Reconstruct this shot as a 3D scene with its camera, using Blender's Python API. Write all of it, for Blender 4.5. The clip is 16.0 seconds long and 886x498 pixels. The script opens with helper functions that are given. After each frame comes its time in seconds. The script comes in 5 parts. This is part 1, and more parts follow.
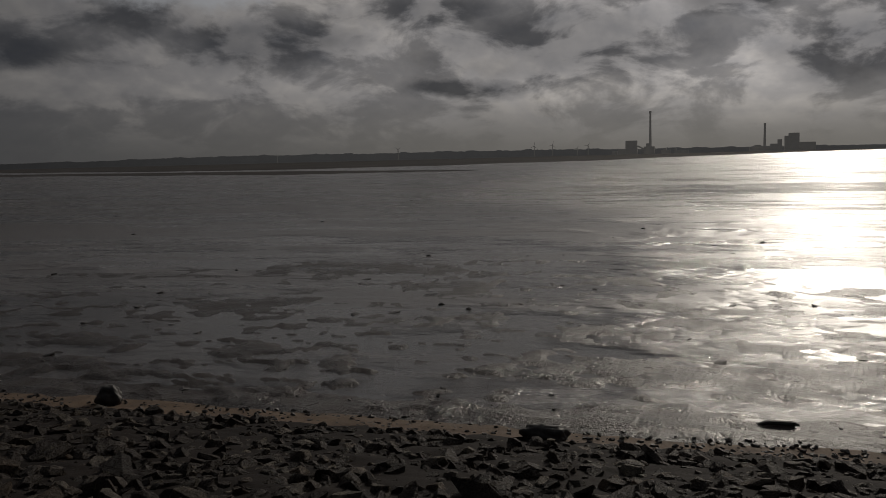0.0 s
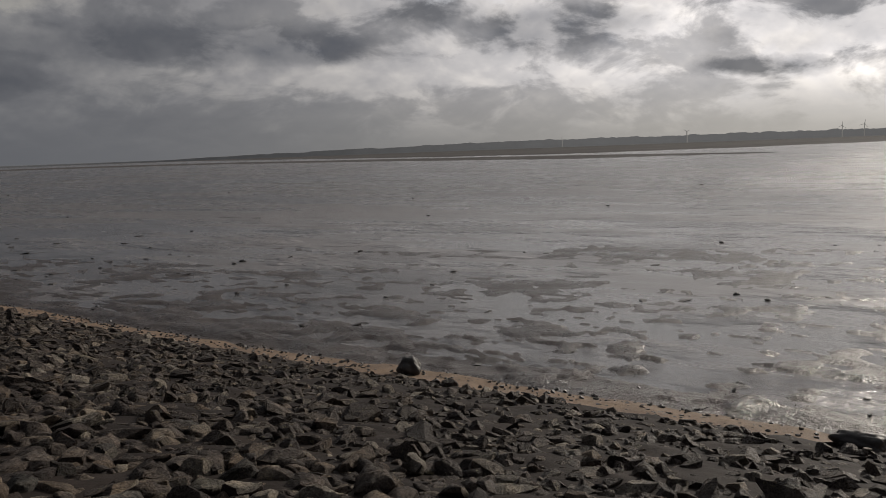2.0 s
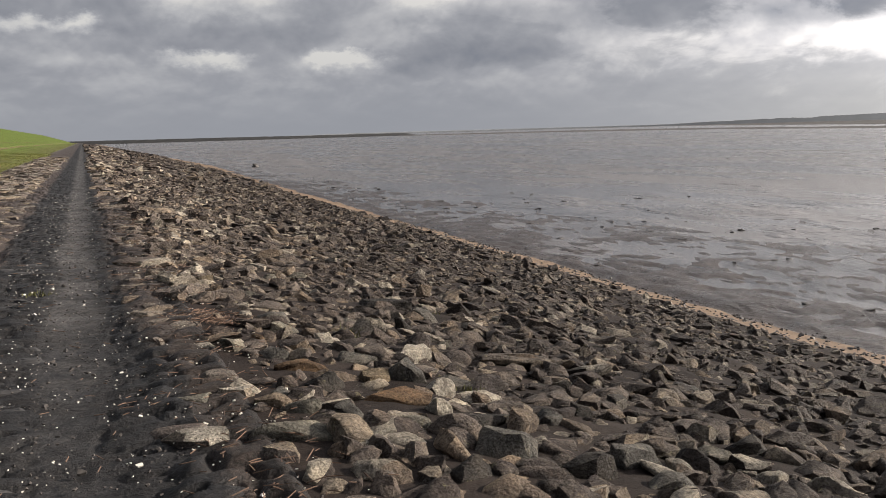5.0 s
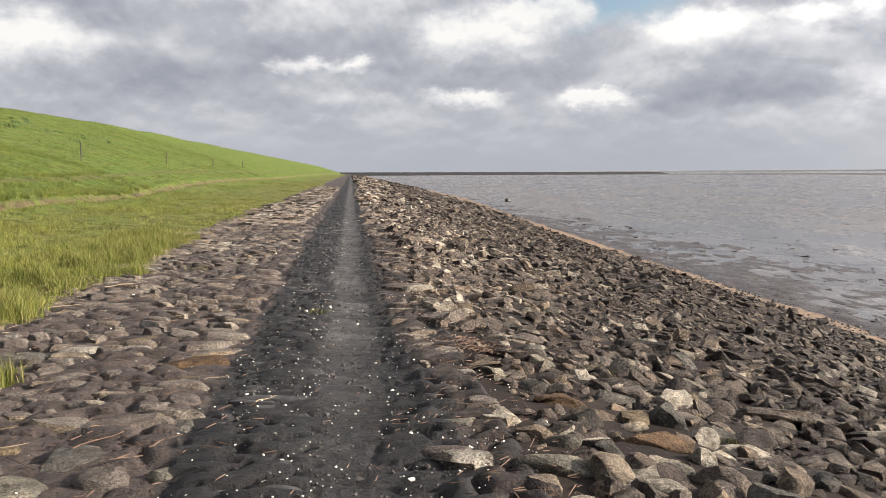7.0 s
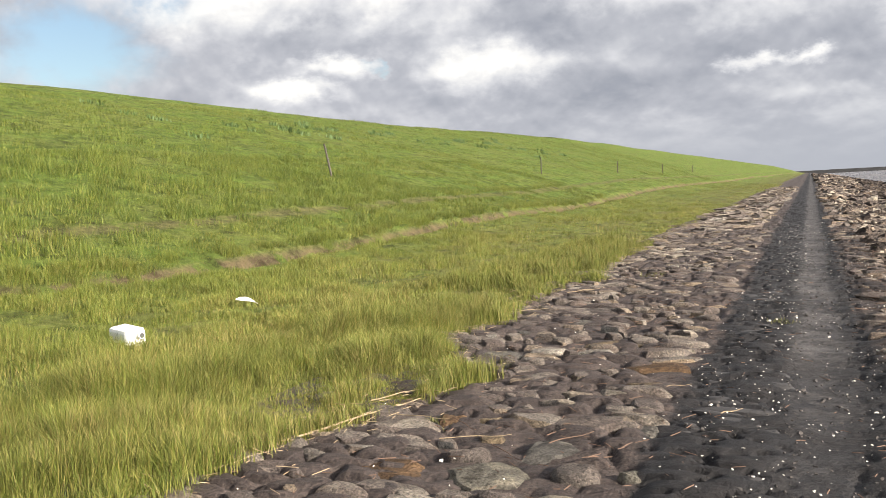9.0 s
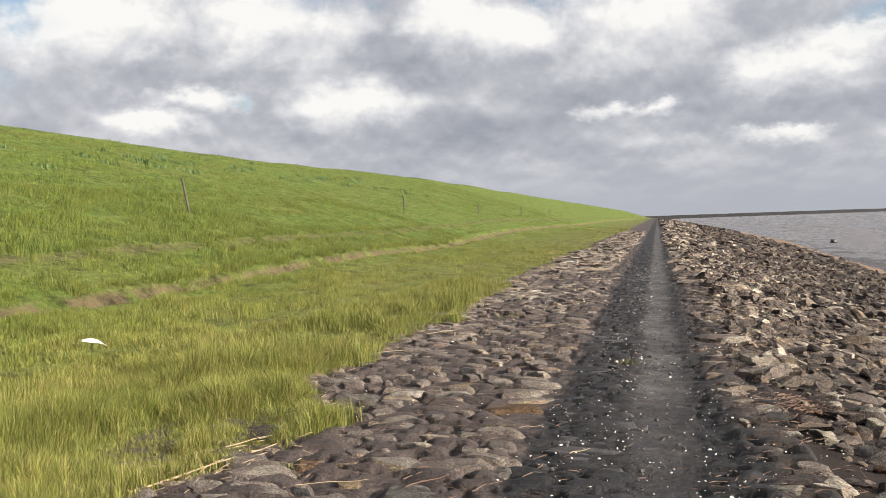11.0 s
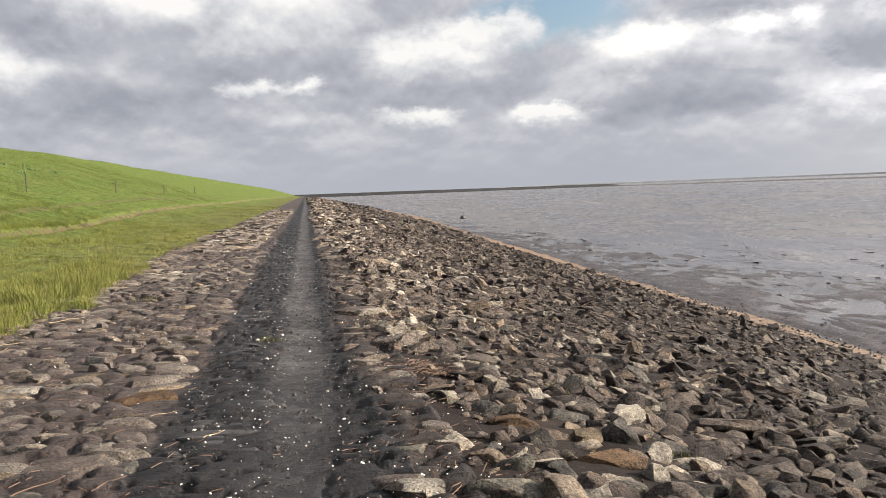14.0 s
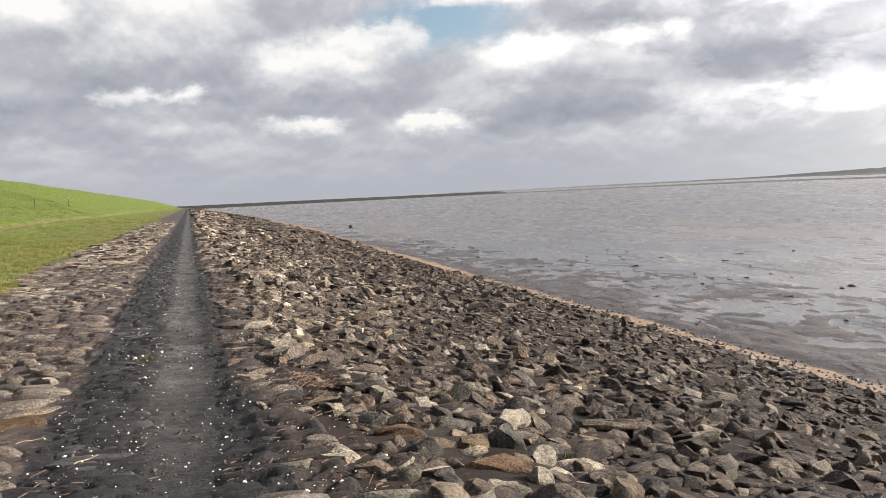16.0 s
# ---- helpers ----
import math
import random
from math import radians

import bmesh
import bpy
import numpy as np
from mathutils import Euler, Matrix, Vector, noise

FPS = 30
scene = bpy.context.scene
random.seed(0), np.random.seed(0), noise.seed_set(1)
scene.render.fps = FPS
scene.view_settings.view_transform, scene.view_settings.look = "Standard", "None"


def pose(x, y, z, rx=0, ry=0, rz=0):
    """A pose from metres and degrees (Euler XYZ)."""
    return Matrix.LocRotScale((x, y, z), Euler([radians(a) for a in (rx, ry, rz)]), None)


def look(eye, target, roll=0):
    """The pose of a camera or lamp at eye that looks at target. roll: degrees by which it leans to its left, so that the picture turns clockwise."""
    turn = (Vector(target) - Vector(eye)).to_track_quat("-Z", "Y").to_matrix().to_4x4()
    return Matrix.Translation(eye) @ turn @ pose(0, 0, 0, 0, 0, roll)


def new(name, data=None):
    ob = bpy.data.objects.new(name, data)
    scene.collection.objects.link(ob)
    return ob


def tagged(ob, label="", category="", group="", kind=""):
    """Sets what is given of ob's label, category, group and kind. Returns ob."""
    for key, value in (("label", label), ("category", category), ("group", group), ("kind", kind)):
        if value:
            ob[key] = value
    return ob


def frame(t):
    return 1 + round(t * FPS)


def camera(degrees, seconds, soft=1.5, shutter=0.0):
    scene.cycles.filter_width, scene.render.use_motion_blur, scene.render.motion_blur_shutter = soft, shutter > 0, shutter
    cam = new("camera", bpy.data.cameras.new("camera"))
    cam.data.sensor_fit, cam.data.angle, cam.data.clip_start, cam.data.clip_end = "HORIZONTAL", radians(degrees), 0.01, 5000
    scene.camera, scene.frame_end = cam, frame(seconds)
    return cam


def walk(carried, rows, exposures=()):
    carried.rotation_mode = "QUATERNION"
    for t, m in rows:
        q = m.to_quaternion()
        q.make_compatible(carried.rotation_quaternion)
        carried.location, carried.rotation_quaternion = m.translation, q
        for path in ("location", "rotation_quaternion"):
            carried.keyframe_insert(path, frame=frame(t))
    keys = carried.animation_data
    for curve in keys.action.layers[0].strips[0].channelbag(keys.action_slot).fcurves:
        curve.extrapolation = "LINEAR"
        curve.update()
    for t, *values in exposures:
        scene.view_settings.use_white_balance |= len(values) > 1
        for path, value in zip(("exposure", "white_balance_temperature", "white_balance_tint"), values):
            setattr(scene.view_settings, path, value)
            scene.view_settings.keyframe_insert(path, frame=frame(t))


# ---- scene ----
import itertools

cam = camera(54.6, 16.0, soft=0.8)
PATH = [
    (0, (0.323, -0.129, 1.449), (2.229, 0.439, 1.239), -1.4),
    (0.5, (0.321, -0.105, 1.466), (2.17, 0.63, 1.27), -1.9),
    (1, (0.329, -0.084, 1.457), (2.111, 0.802, 1.259), -2.1),
    (1.5, (0.342, -0.054, 1.451), (2.053, 0.962, 1.248), -2.2),
    (2, (0.324, -0.001, 1.436), (1.943, 1.15, 1.209), -2.1),
    (2.5, (0.308, 0.044, 1.42), (1.781, 1.374, 1.171), -2.2),
    (3, (0.308, 0.066, 1.431), (1.677, 1.502, 1.172), -1.9),
    (3.5, (0.278, 0.079, 1.446), (1.516, 1.627, 1.184), -1.5),
    (4, (0.237, 0.098, 1.442), (1.335, 1.749, 1.178), -1.2),
    (4.2, (0.224, 0.101, 1.45), (1.246, 1.8, 1.184), -1.2),
    (6.3, (0.055, 0.059, 1.483), (0.527, 1.992, 1.281), 0.1),
    (6.5, (0.054, 0.061, 1.494), (0.487, 2.007, 1.325), 0.8),
    (7, (0.01, 0.065, 1.475), (0.221, 2.046, 1.297), -0.3),
    (7.5, (-0.031, 0.068, 1.474), (-0.108, 2.058, 1.285), -1.4),
    (8, (-0.08, 0.053, 1.48), (-0.504, 1.998, 1.292), -2.3),
    (8.5, (-0.075, 0.041, 1.489), (-0.731, 1.924, 1.334), -2.9),
    (8.7, (-0.069, 0.044, 1.49), (-0.791, 1.903, 1.342), -3.2),
    (9.7, (-0.05, 0.024, 1.51), (-0.89, 1.83, 1.413), -2.8),
    (10.8, (-0.028, 0.003, 1.53), (-0.616, 1.914, 1.484), -2.4),
    (11, (-0.021, -0.016, 1.537), (-0.507, 1.923, 1.479), -2.1),
    (11.5, (-0.007, 0.035, 1.524), (-0.266, 2.017, 1.443), -2.0),
    (12, (0.005, 0.039, 1.533), (-0.168, 2.029, 1.438), -2.2),
    (12.5, (0.022, 0.057, 1.518), (-0.034, 2.053, 1.417), -2.3),
    (13, (0.049, 0.061, 1.515), (0.084, 2.058, 1.408), -2.4),
    (13.5, (0.094, 0.076, 1.513), (0.316, 2.058, 1.374), -2.5),
    (14, (0.086, 0.09, 1.508), (0.396, 2.061, 1.37), -2.2),
    (14.5, (0.084, 0.09, 1.508), (0.397, 2.061, 1.373), -2.2),
    (15, (0.11, 0.11, 1.502), (0.497, 2.067, 1.351), -2.2),
    (15.5, (0.101, 0.106, 1.501), (0.534, 2.052, 1.338), -2.6),
    (16, (0.132, 0.104, 1.509), (0.693, 2.019, 1.38), -2.9),
]

EXPOSURES = [(0.0, -2.34), (0.5, -1.86), (1.0, -1.24), (1.5, -0.86), (2.0, -0.56), (2.5, -0.22), (3.0, 0.04), (4.0, 0.51), (6.5, 1.27), (7.5, 1.52), (8.5, 1.54), (11.0, 1.41), (16.0, 1.44)]
walk(cam, [(t, look(eye, target, roll)) for t, eye, target, roll in PATH], EXPOSURES)

# ---- light ----
SUN_AZ, SUN_EL = 98.0, 20.0
sun_dir = Vector((math.cos(radians(SUN_EL)) * math.sin(radians(SUN_AZ)), math.cos(radians(SUN_EL)) * math.cos(radians(SUN_AZ)), math.sin(radians(SUN_EL))))
sun = new("sun", bpy.data.lights.new("sun", "SUN"))
sun.data.energy, sun.data.angle, sun.data.color = 5.0, radians(0.9), (1.0, 0.91, 0.79)
sun.matrix_world = look(sun_dir * 100, (0, 0, 0))


class Nodes:
    """Short hand for a node tree."""

    def __init__(self, tree):
        self.tree = tree
        tree.nodes.clear()

    def add(self, kind, props=None, **inputs):
        n = self.tree.nodes.new(kind)
        props = props or {}
        if "operation" in props:
            n.operation = props["operation"]
        if "use_clamp" in props:
            n.use_clamp = props["use_clamp"]
        if "interpolation_type" in props:
            n.interpolation_type = props["interpolation_type"]
        if "data_type" in props:
            n.data_type, n.blend_type = props["data_type"], props["blend_type"]
        if "bands_direction" in props:
            n.bands_direction = props["bands_direction"]
        if "feature" in props:
            n.feature = props["feature"]
        if "sky_type" in props:
            n.sky_type, n.sun_disc, n.sun_elevation = props["sky_type"], False, props["sun_elevation"]
            n.sun_rotation, n.dust_density = props["sun_rotation"], props["dust_density"]
        for k, v in inputs.items():
            self.put(n, k, v)
        return n

    def put(self, n, key, v):
        sock = n.inputs[int(key[1:])] if key[0] == "i" and key[1:].isdigit() else n.inputs[key.replace("_", " ")]
        if isinstance(v, bpy.types.NodeSocket):
            self.tree.links.new(v, sock)
        else:
            sock.default_value = v

    def math(self, op, a, b=0.0, c=None, clamp=False):
        n = self.add("ShaderNodeMath", {"operation": op, "use_clamp": clamp}, i0=a, i1=b)
        if c is not None:
            self.put(n, "i2", c)
        return n.outputs[0]

    def vmath(self, op, a, b=None, out=0, scale=None):
        n = self.add("ShaderNodeVectorMath", {"operation": op}, i0=a)
        if b is not None:
            self.put(n, "i1", b)
        if scale is not None:
            self.put(n, "Scale", scale)
        return n.outputs[out]

    def noise(self, vec, scale, detail=4.0, rough=0.55, dist=0.0, out=0):
        n = self.add("ShaderNodeTexNoise", None, Vector=vec, Scale=scale, Detail=detail, Roughness=rough, Distortion=dist)
        return n.outputs[out]

    def step(self, v, lo, hi, a=0.0, b=1.0):
        n = self.add("ShaderNodeMapRange", {"interpolation_type": "SMOOTHSTEP"}, i0=v, i1=lo, i2=hi, i3=a, i4=b)
        return n.outputs[0]

    def mix(self, f, a, b, blend="MIX"):
        n = self.add("ShaderNodeMix", {"data_type": "RGBA", "blend_type": blend})
        self.put(n, "i0", f), self.put(n, "i6", a), self.put(n, "i7", b)
        return n.outputs[2]

    def ramp(self, f, stops):
        n = self.add("ShaderNodeValToRGB", None, i0=f)
        e = n.color_ramp.elements
        while len(e) < len(stops):
            e.new(0.5)
        for el, (p, c) in zip(e, stops):
            el.position, el.color = p, (*c, 1)
        return n.outputs[0]

    def mapping(self, vec, scale=(1, 1, 1), loc=(0, 0, 0), rot=(0, 0, 0)):
        return self.add("ShaderNodeMapping", None, i0=vec, Location=loc, Rotation=rot, Scale=scale).outputs[0]

    def bump(self, height, strength=0.5, distance=0.02, normal=None):
        n = self.add("ShaderNodeBump", None, Strength=strength, Distance=distance, Height=height)
        if normal is not None:
            self.put(n, "Normal", normal)
        return n.outputs[0]


# banks of cloud round the horizon: azimuth, height, half width and half height in degrees
SUNLIT_HEAPS = [(7.8, 8.6, 3.6, 1.6), (-35.2, 11.8, 5.2, 2.6), (-24.5, 12.3, 5.4, 2.8), (-13.0, 12.4, 3.0, 2.3), (-8.8, 12.0, 3.6, 2.2), (-0.8, 11.6, 4.9, 3.0), (-29.6, 8.4, 2.3, 0.9), (-19.5, 7.6, 4.2, 1.9), (0.1, 6.9, 1.5, 0.6), (-3.3, 7.0, 1.6, 0.6), (-32.4, 6.9, 2.6, 0.9), (13.0, 9.8, 4.0, 1.3),
                (7.7, 4.9, 2.2, 0.6), (22.0, 8.8, 2.8, 1.2), (29.5, 9.3, 2.4, 0.8), (19.5, 12.2, 3.4, 0.9), (16.2, 4.4, 2.4, 0.6)]
GREY_BASES = [(8.0, 6.4, 9.0, 0.9), (-11.5, 5.7, 6.5, 1.3), (30.4, 7.0, 5.7, 0.8), (24.0, 5.3, 6.0, 0.9), (-22.6, 12.1, 1.8, 0.6), (-29.8, 10.4, 2.0, 1.5), (-16.8, 10.6, 2.2, 1.9), (-1.5, 8.2, 7.0, 0.8), (28.6, 10.4, 3.6, 0.8), (36.5, 7.1, 6.4, 1.2), (46.0, 7.0, 4.6, 1.1),
              (62.8, 7.6, 4.8, 1.3), (73.0, 9.4, 5.3, 1.1), (81.5, 7.2, 7.4, 2.1), (75.9, 4.5, 3.4, 0.6), (98.8, 6.0, 4.0, 2.2), (54.0, 9.0, 2.8, 0.8), (92.0, 9.8, 4.0, 1.2)]
BLUE_GAPS = [(16.6, 11.0, 4.2, 1.5), (-45.5, 9.9, 4.0, 2.5), (-21.1, 14.9, 3.0, 0.9), (-6.2, 14.3, 1.6, 1.1), (-40.8, 13.2, 2.4, 1.5), (57.0, 10.8, 6.0, 0.9), (-27.4, 8.6, 0.7, 0.4)]


def build_world():
    w = bpy.data.worlds.new("sky")
    scene.world = w
    w.use_nodes = True
    k = Nodes(w.node_tree)
    sky = k.add("ShaderNodeTexSky", {"sky_type": "NISHITA", "sun_elevation": radians(SUN_EL), "sun_rotation": radians(SUN_AZ), "dust_density": 1.5})
    blue = k.vmath("SCALE", sky.outputs[0], scale=0.155)
    d = k.add("ShaderNodeTexCoord").outputs["Generated"]
    xy = k.add("ShaderNodeSeparateXYZ", None, i0=d)
    z = xy.outputs[2]
    zc = k.math("MAXIMUM", z, 0.0)
    az = k.math("MULTIPLY", k.math("ARCTAN2", xy.outputs[0], xy.outputs[1]), math.degrees(1))
    el = k.math("MULTIPLY", k.math("ARCSINE", zc), math.degrees(1))
    here = k.add("ShaderNodeCombineXYZ", None, i0=az, i1=el, i2=0.0).outputs[0]

    # ragged billows: the same warp bends the outline of every cloud
    wide = k.vmath("SUBTRACT", k.noise(k.mapping(here, (0.20, 0.42, 1)), 1.0, 2.0, 0.5, out=1), (0.5, 0.5, 0.5))
    curl = k.vmath("SUBTRACT", k.noise(k.mapping(here, (0.8, 1.25, 1)), 1.0, 5.0, 0.62, out=1), (0.5, 0.5, 0.5))
    bent = k.vmath("ADD", here, k.vmath("ADD", k.vmath("MULTIPLY", wide, (4.5, 1.6, 0)), k.vmath("MULTIPLY", curl, (2.2, 1.5, 0))))
    flat_bent = k.vmath("ADD", here, k.vmath("ADD", k.vmath("MULTIPLY", wide, (6.0, 1.4, 0)), k.vmath("MULTIPLY", curl, (2.6, 0.9, 0))))

    def spread(rows, where, soft, domed=False):
        total = None
        for a, e, ww, hh in rows:
            q = k.add("ShaderNodeVectorMath", {"operation": "MULTIPLY_ADD"}, i0=where, i1=(1 / ww, 1 / hh, 0), i2=(-a / ww, -e / hh, 0)).outputs[0]
            m = k.step(k.vmath("LENGTH", q, out=1), 1.15 + soft, 1.0 - soft)
            if domed:
                m = k.math("MULTIPLY", m, k.step(k.add("ShaderNodeSeparateXYZ", None, i0=q).outputs[1], -1.0, 0.5, 0.15, 1.0))
            total = m if total is None else k.math("MAXIMUM", total, m)
        return total

    lit = spread(SUNLIT_HEAPS, bent, 0.5, True)
    grey = spread(GREY_BASES, flat_bent, 0.55)
    gap_here = spread(BLUE_GAPS, bent, 0.45)

    flat = k.math("SQRT", k.math("ADD", k.math("MULTIPLY", xy.outputs[0], xy.outputs[0]), k.math("MULTIPLY", xy.outputs[1], xy.outputs[1])))
    inv = k.math("DIVIDE", 1.0, k.math("MAXIMUM", flat, 0.05))
    rise = k.math("MULTIPLY", k.math("LOGARITHM", k.math("ADD", zc, 0.10), math.e), 0.30)
    side = k.add("ShaderNodeCombineXYZ", None, i0=k.math("MULTIPLY", xy.outputs[0], inv), i1=k.math("MULTIPLY", xy.outputs[1], inv), i2=rise).outputs[0]

    def heap(up):
        """Banks of heaped cloud seen from the side: broad rolls with puffs on top."""
        q = k.vmath("ADD", side, (3.1, 1.7, up))
        big = k.noise(k.mapping(q, (1, 1, 1.5)), 3.4, 3.0, 0.5, 0.2)
        warp = k.vmath("SCALE", k.vmath("SUBTRACT", k.noise(q, 9.0, 3.0, 0.55, out=1), (0.5, 0.5, 0.5)), scale=0.06)
        puff = k.add("ShaderNodeTexVoronoi", {"feature": "SMOOTH_F1"}, Vector=k.vmath("ADD", q, warp), Scale=13.0, Detail=3.0, Roughness=0.5, Lacunarity=2.2, Smoothness=0.8).outputs["Distance"]
        fine = k.noise(q, 26.0, 6.0, 0.55)
        return k.math("ADD", k.math("MULTIPLY", big, 0.70), k.math("MULTIPLY_ADD", puff, -0.22, k.math("MULTIPLY", fine, 0.13)))

    n0, n1, n2 = heap(0.0), heap(0.05), heap(0.016)
    near = k.vmath("DOT_PRODUCT", d, tuple(sun_dir), out=1)
    bank = k.step(k.noise(k.mapping(here, (0.17, 0.34, 1), (2.3, 0.7, 0)), 1.0, 6.0, 0.58, 0.3), 0.44, 0.58)
    thick = k.math("ADD", k.math("MULTIPLY_ADD", k.step(n0, 0.25, 0.40), 0.22, k.math("MULTIPLY", bank, 0.50)), k.math("MULTIPLY", grey, 0.42), clamp=True)
    elsewhere = k.math("MULTIPLY", k.step(n0, 0.14, 0.20, 1.0, 0.0), k.step(el, 12.0, 20.0))
    cover = k.math("SUBTRACT", 1.0, k.math("MAXIMUM", k.math("MULTIPLY", gap_here, k.step(k.math("ADD", n0, k.math("MULTIPLY", lit, 0.25)), 0.24, 0.40, 1.0, 0.15)), elsewhere))
    rim = k.math("MULTIPLY", k.math("SUBTRACT", n0, n1), 1.3)
    knob = k.math("MULTIPLY", k.math("SUBTRACT", n0, n2), 3.0)
    body = k.math("ADD", k.math("MULTIPLY", k.math("ADD", rim, knob), k.math("MULTIPLY_ADD", lit, 0.15, 0.45)), k.math("MULTIPLY_ADD", n0, -0.25, 0.50))
    light = k.math("ADD", body, k.math("MULTIPLY_ADD", lit, 0.55, k.math("MULTIPLY_ADD", grey, -0.13, k.math("MULTIPLY_ADD", bank, -0.08, 0.05))), clamp=True)
    heaped = k.ramp(light, [(0.0, (0.285, 0.311, 0.375)), (0.2, (0.37, 0.388, 0.44)), (0.45, (0.50, 0.513, 0.56)), (0.68, (0.70, 0.705, 0.735)), (0.95, (0.98, 0.965, 0.94))])
    gap = k.mix(k.step(near, 0.35, 0.75), blue, (0.62, 0.68, 0.78, 1))
    cloud = k.mix(cover, gap, heaped)
    # towards the sun the thin cloud lights up
    glow = k.math("POWER", k.math("MAXIMUM", near, 0.0), 3.7)
    thin = k.math("SUBTRACT", 1.42, k.math("MULTIPLY", k.math("MULTIPLY", thick, cover), 1.30))
    cloud = k.mix(1.0, cloud, k.add("ShaderNodeCombineColor", None, i0=k.math("MULTIPLY_ADD", k.math("MULTIPLY", glow, thin), 7.6, 1.0), i1=k.math("MULTIPLY_ADD", k.math("MULTIPLY", glow, thin), 7.0, 1.0), i2=k.math("MULTIPLY_ADD", k.math("MULTIPLY", glow, thin), 6.2, 1.0)).outputs[0], "MULTIPLY")
    murk = k.mix(k.math("MULTIPLY", glow, 1.0, clamp=True), (0.46, 0.48, 0.53, 1), (2.4, 2.25, 2.0, 1))
    haze = k.step(zc, 0.0, 0.095, 0.96, 0.0)
    col = k.mix(haze, cloud, murk)
    bg = k.add("ShaderNodeBackground", None, Color=col, Strength=0.37)
    k.add("ShaderNodeOutputWorld", None, i0=bg.outputs[0])


build_world()


# ---- materials ----
def material(name, make):
    m = bpy.data.materials.new(name)
    m.use_nodes = True
    k = Nodes(m.node_tree)
    p = k.add("ShaderNodeBsdfPrincipled")
    k.add("ShaderNodeOutputMaterial", None, i0=p.outputs[0])
    make(k, p)
    return m


def spot(k):
    """Position in the world, in metres."""
    return k.add("ShaderNodeNewGeometry").outputs["Position"]


def variety(k):
    """A random number for each piece, joined or on its own."""
    a = k.add("ShaderNodeObjectInfo").outputs["Random"]
    b = k.add("ShaderNodeNewGeometry").outputs["Random Per Island"]
    return k.math("FRACT", k.math("ADD", a, b))


def plain(name, color, rough=0.7, grain=12.0, spread=0.25, bump=0.3, depth=0.01, metal=0.0):
    def make(k, p):
        v = spot(k)
        n = k.noise(v, grain, 6.0, 0.6)
        n2 = k.noise(v, grain * 0.12, 3.0, 0.5)
        f = k.math("ADD", k.math("MULTIPLY", n, 0.6), k.math("MULTIPLY", n2, 0.4))
        lo, hi = [c * (1 - spread) for c in color], [min(1, c * (1 + spread)) for c in color]
        k.put(p, "Base_Color", k.ramp(f, [(0.3, lo), (0.7, hi)]))
        k.put(p, "Roughness", rough)
        k.put(p, "Metallic", metal)
        k.put(p, "Normal", k.bump(n, bump, depth))
    return material(name, make)


def make_mud(k, p):
    v = spot(k)
    n = k.noise(v, 1.7, 8.0, 0.6)
    grit = k.noise(v, 26.0, 4.0, 0.65)
    rip = k.add("ShaderNodeTexWave", {"bands_direction": "Y"}, Vector=k.mapping(v, (0.55, 1, 1), (0, 0, 0), (0, 0, 0.35)), Scale=3.9, Distortion=4.0, Detail=3.0, Detail_Scale=1.6).outputs[1]
    rip = k.math("MULTIPLY", rip, k.step(k.noise(v, 0.5, 3.0), 0.40, 0.55))
    lump = k.noise(k.mapping(v, (1, 0.7, 1)), 9.0, 5.0, 0.68)
    k.put(p, "Base_Color", k.ramp(n, [(0.3, (0.0289, 0.0229, 0.0200)), (0.55, (0.0527, 0.0408, 0.0353)), (0.75, (0.0833, 0.0654, 0.0544))]))
    k.put(p, "Roughness", k.step(k.noise(v, 1.3, 5.0, 0.6), 0.35, 0.65, 0.24, 0.46))
    k.put(p, "IOR", 1.29)
    h = k.math("ADD", lump, k.math("ADD", k.math("MULTIPLY", rip, 0.13), k.math("MULTIPLY", grit, 0.8)))
    k.put(p, "Normal", k.bump(h, 0.9, 0.04))


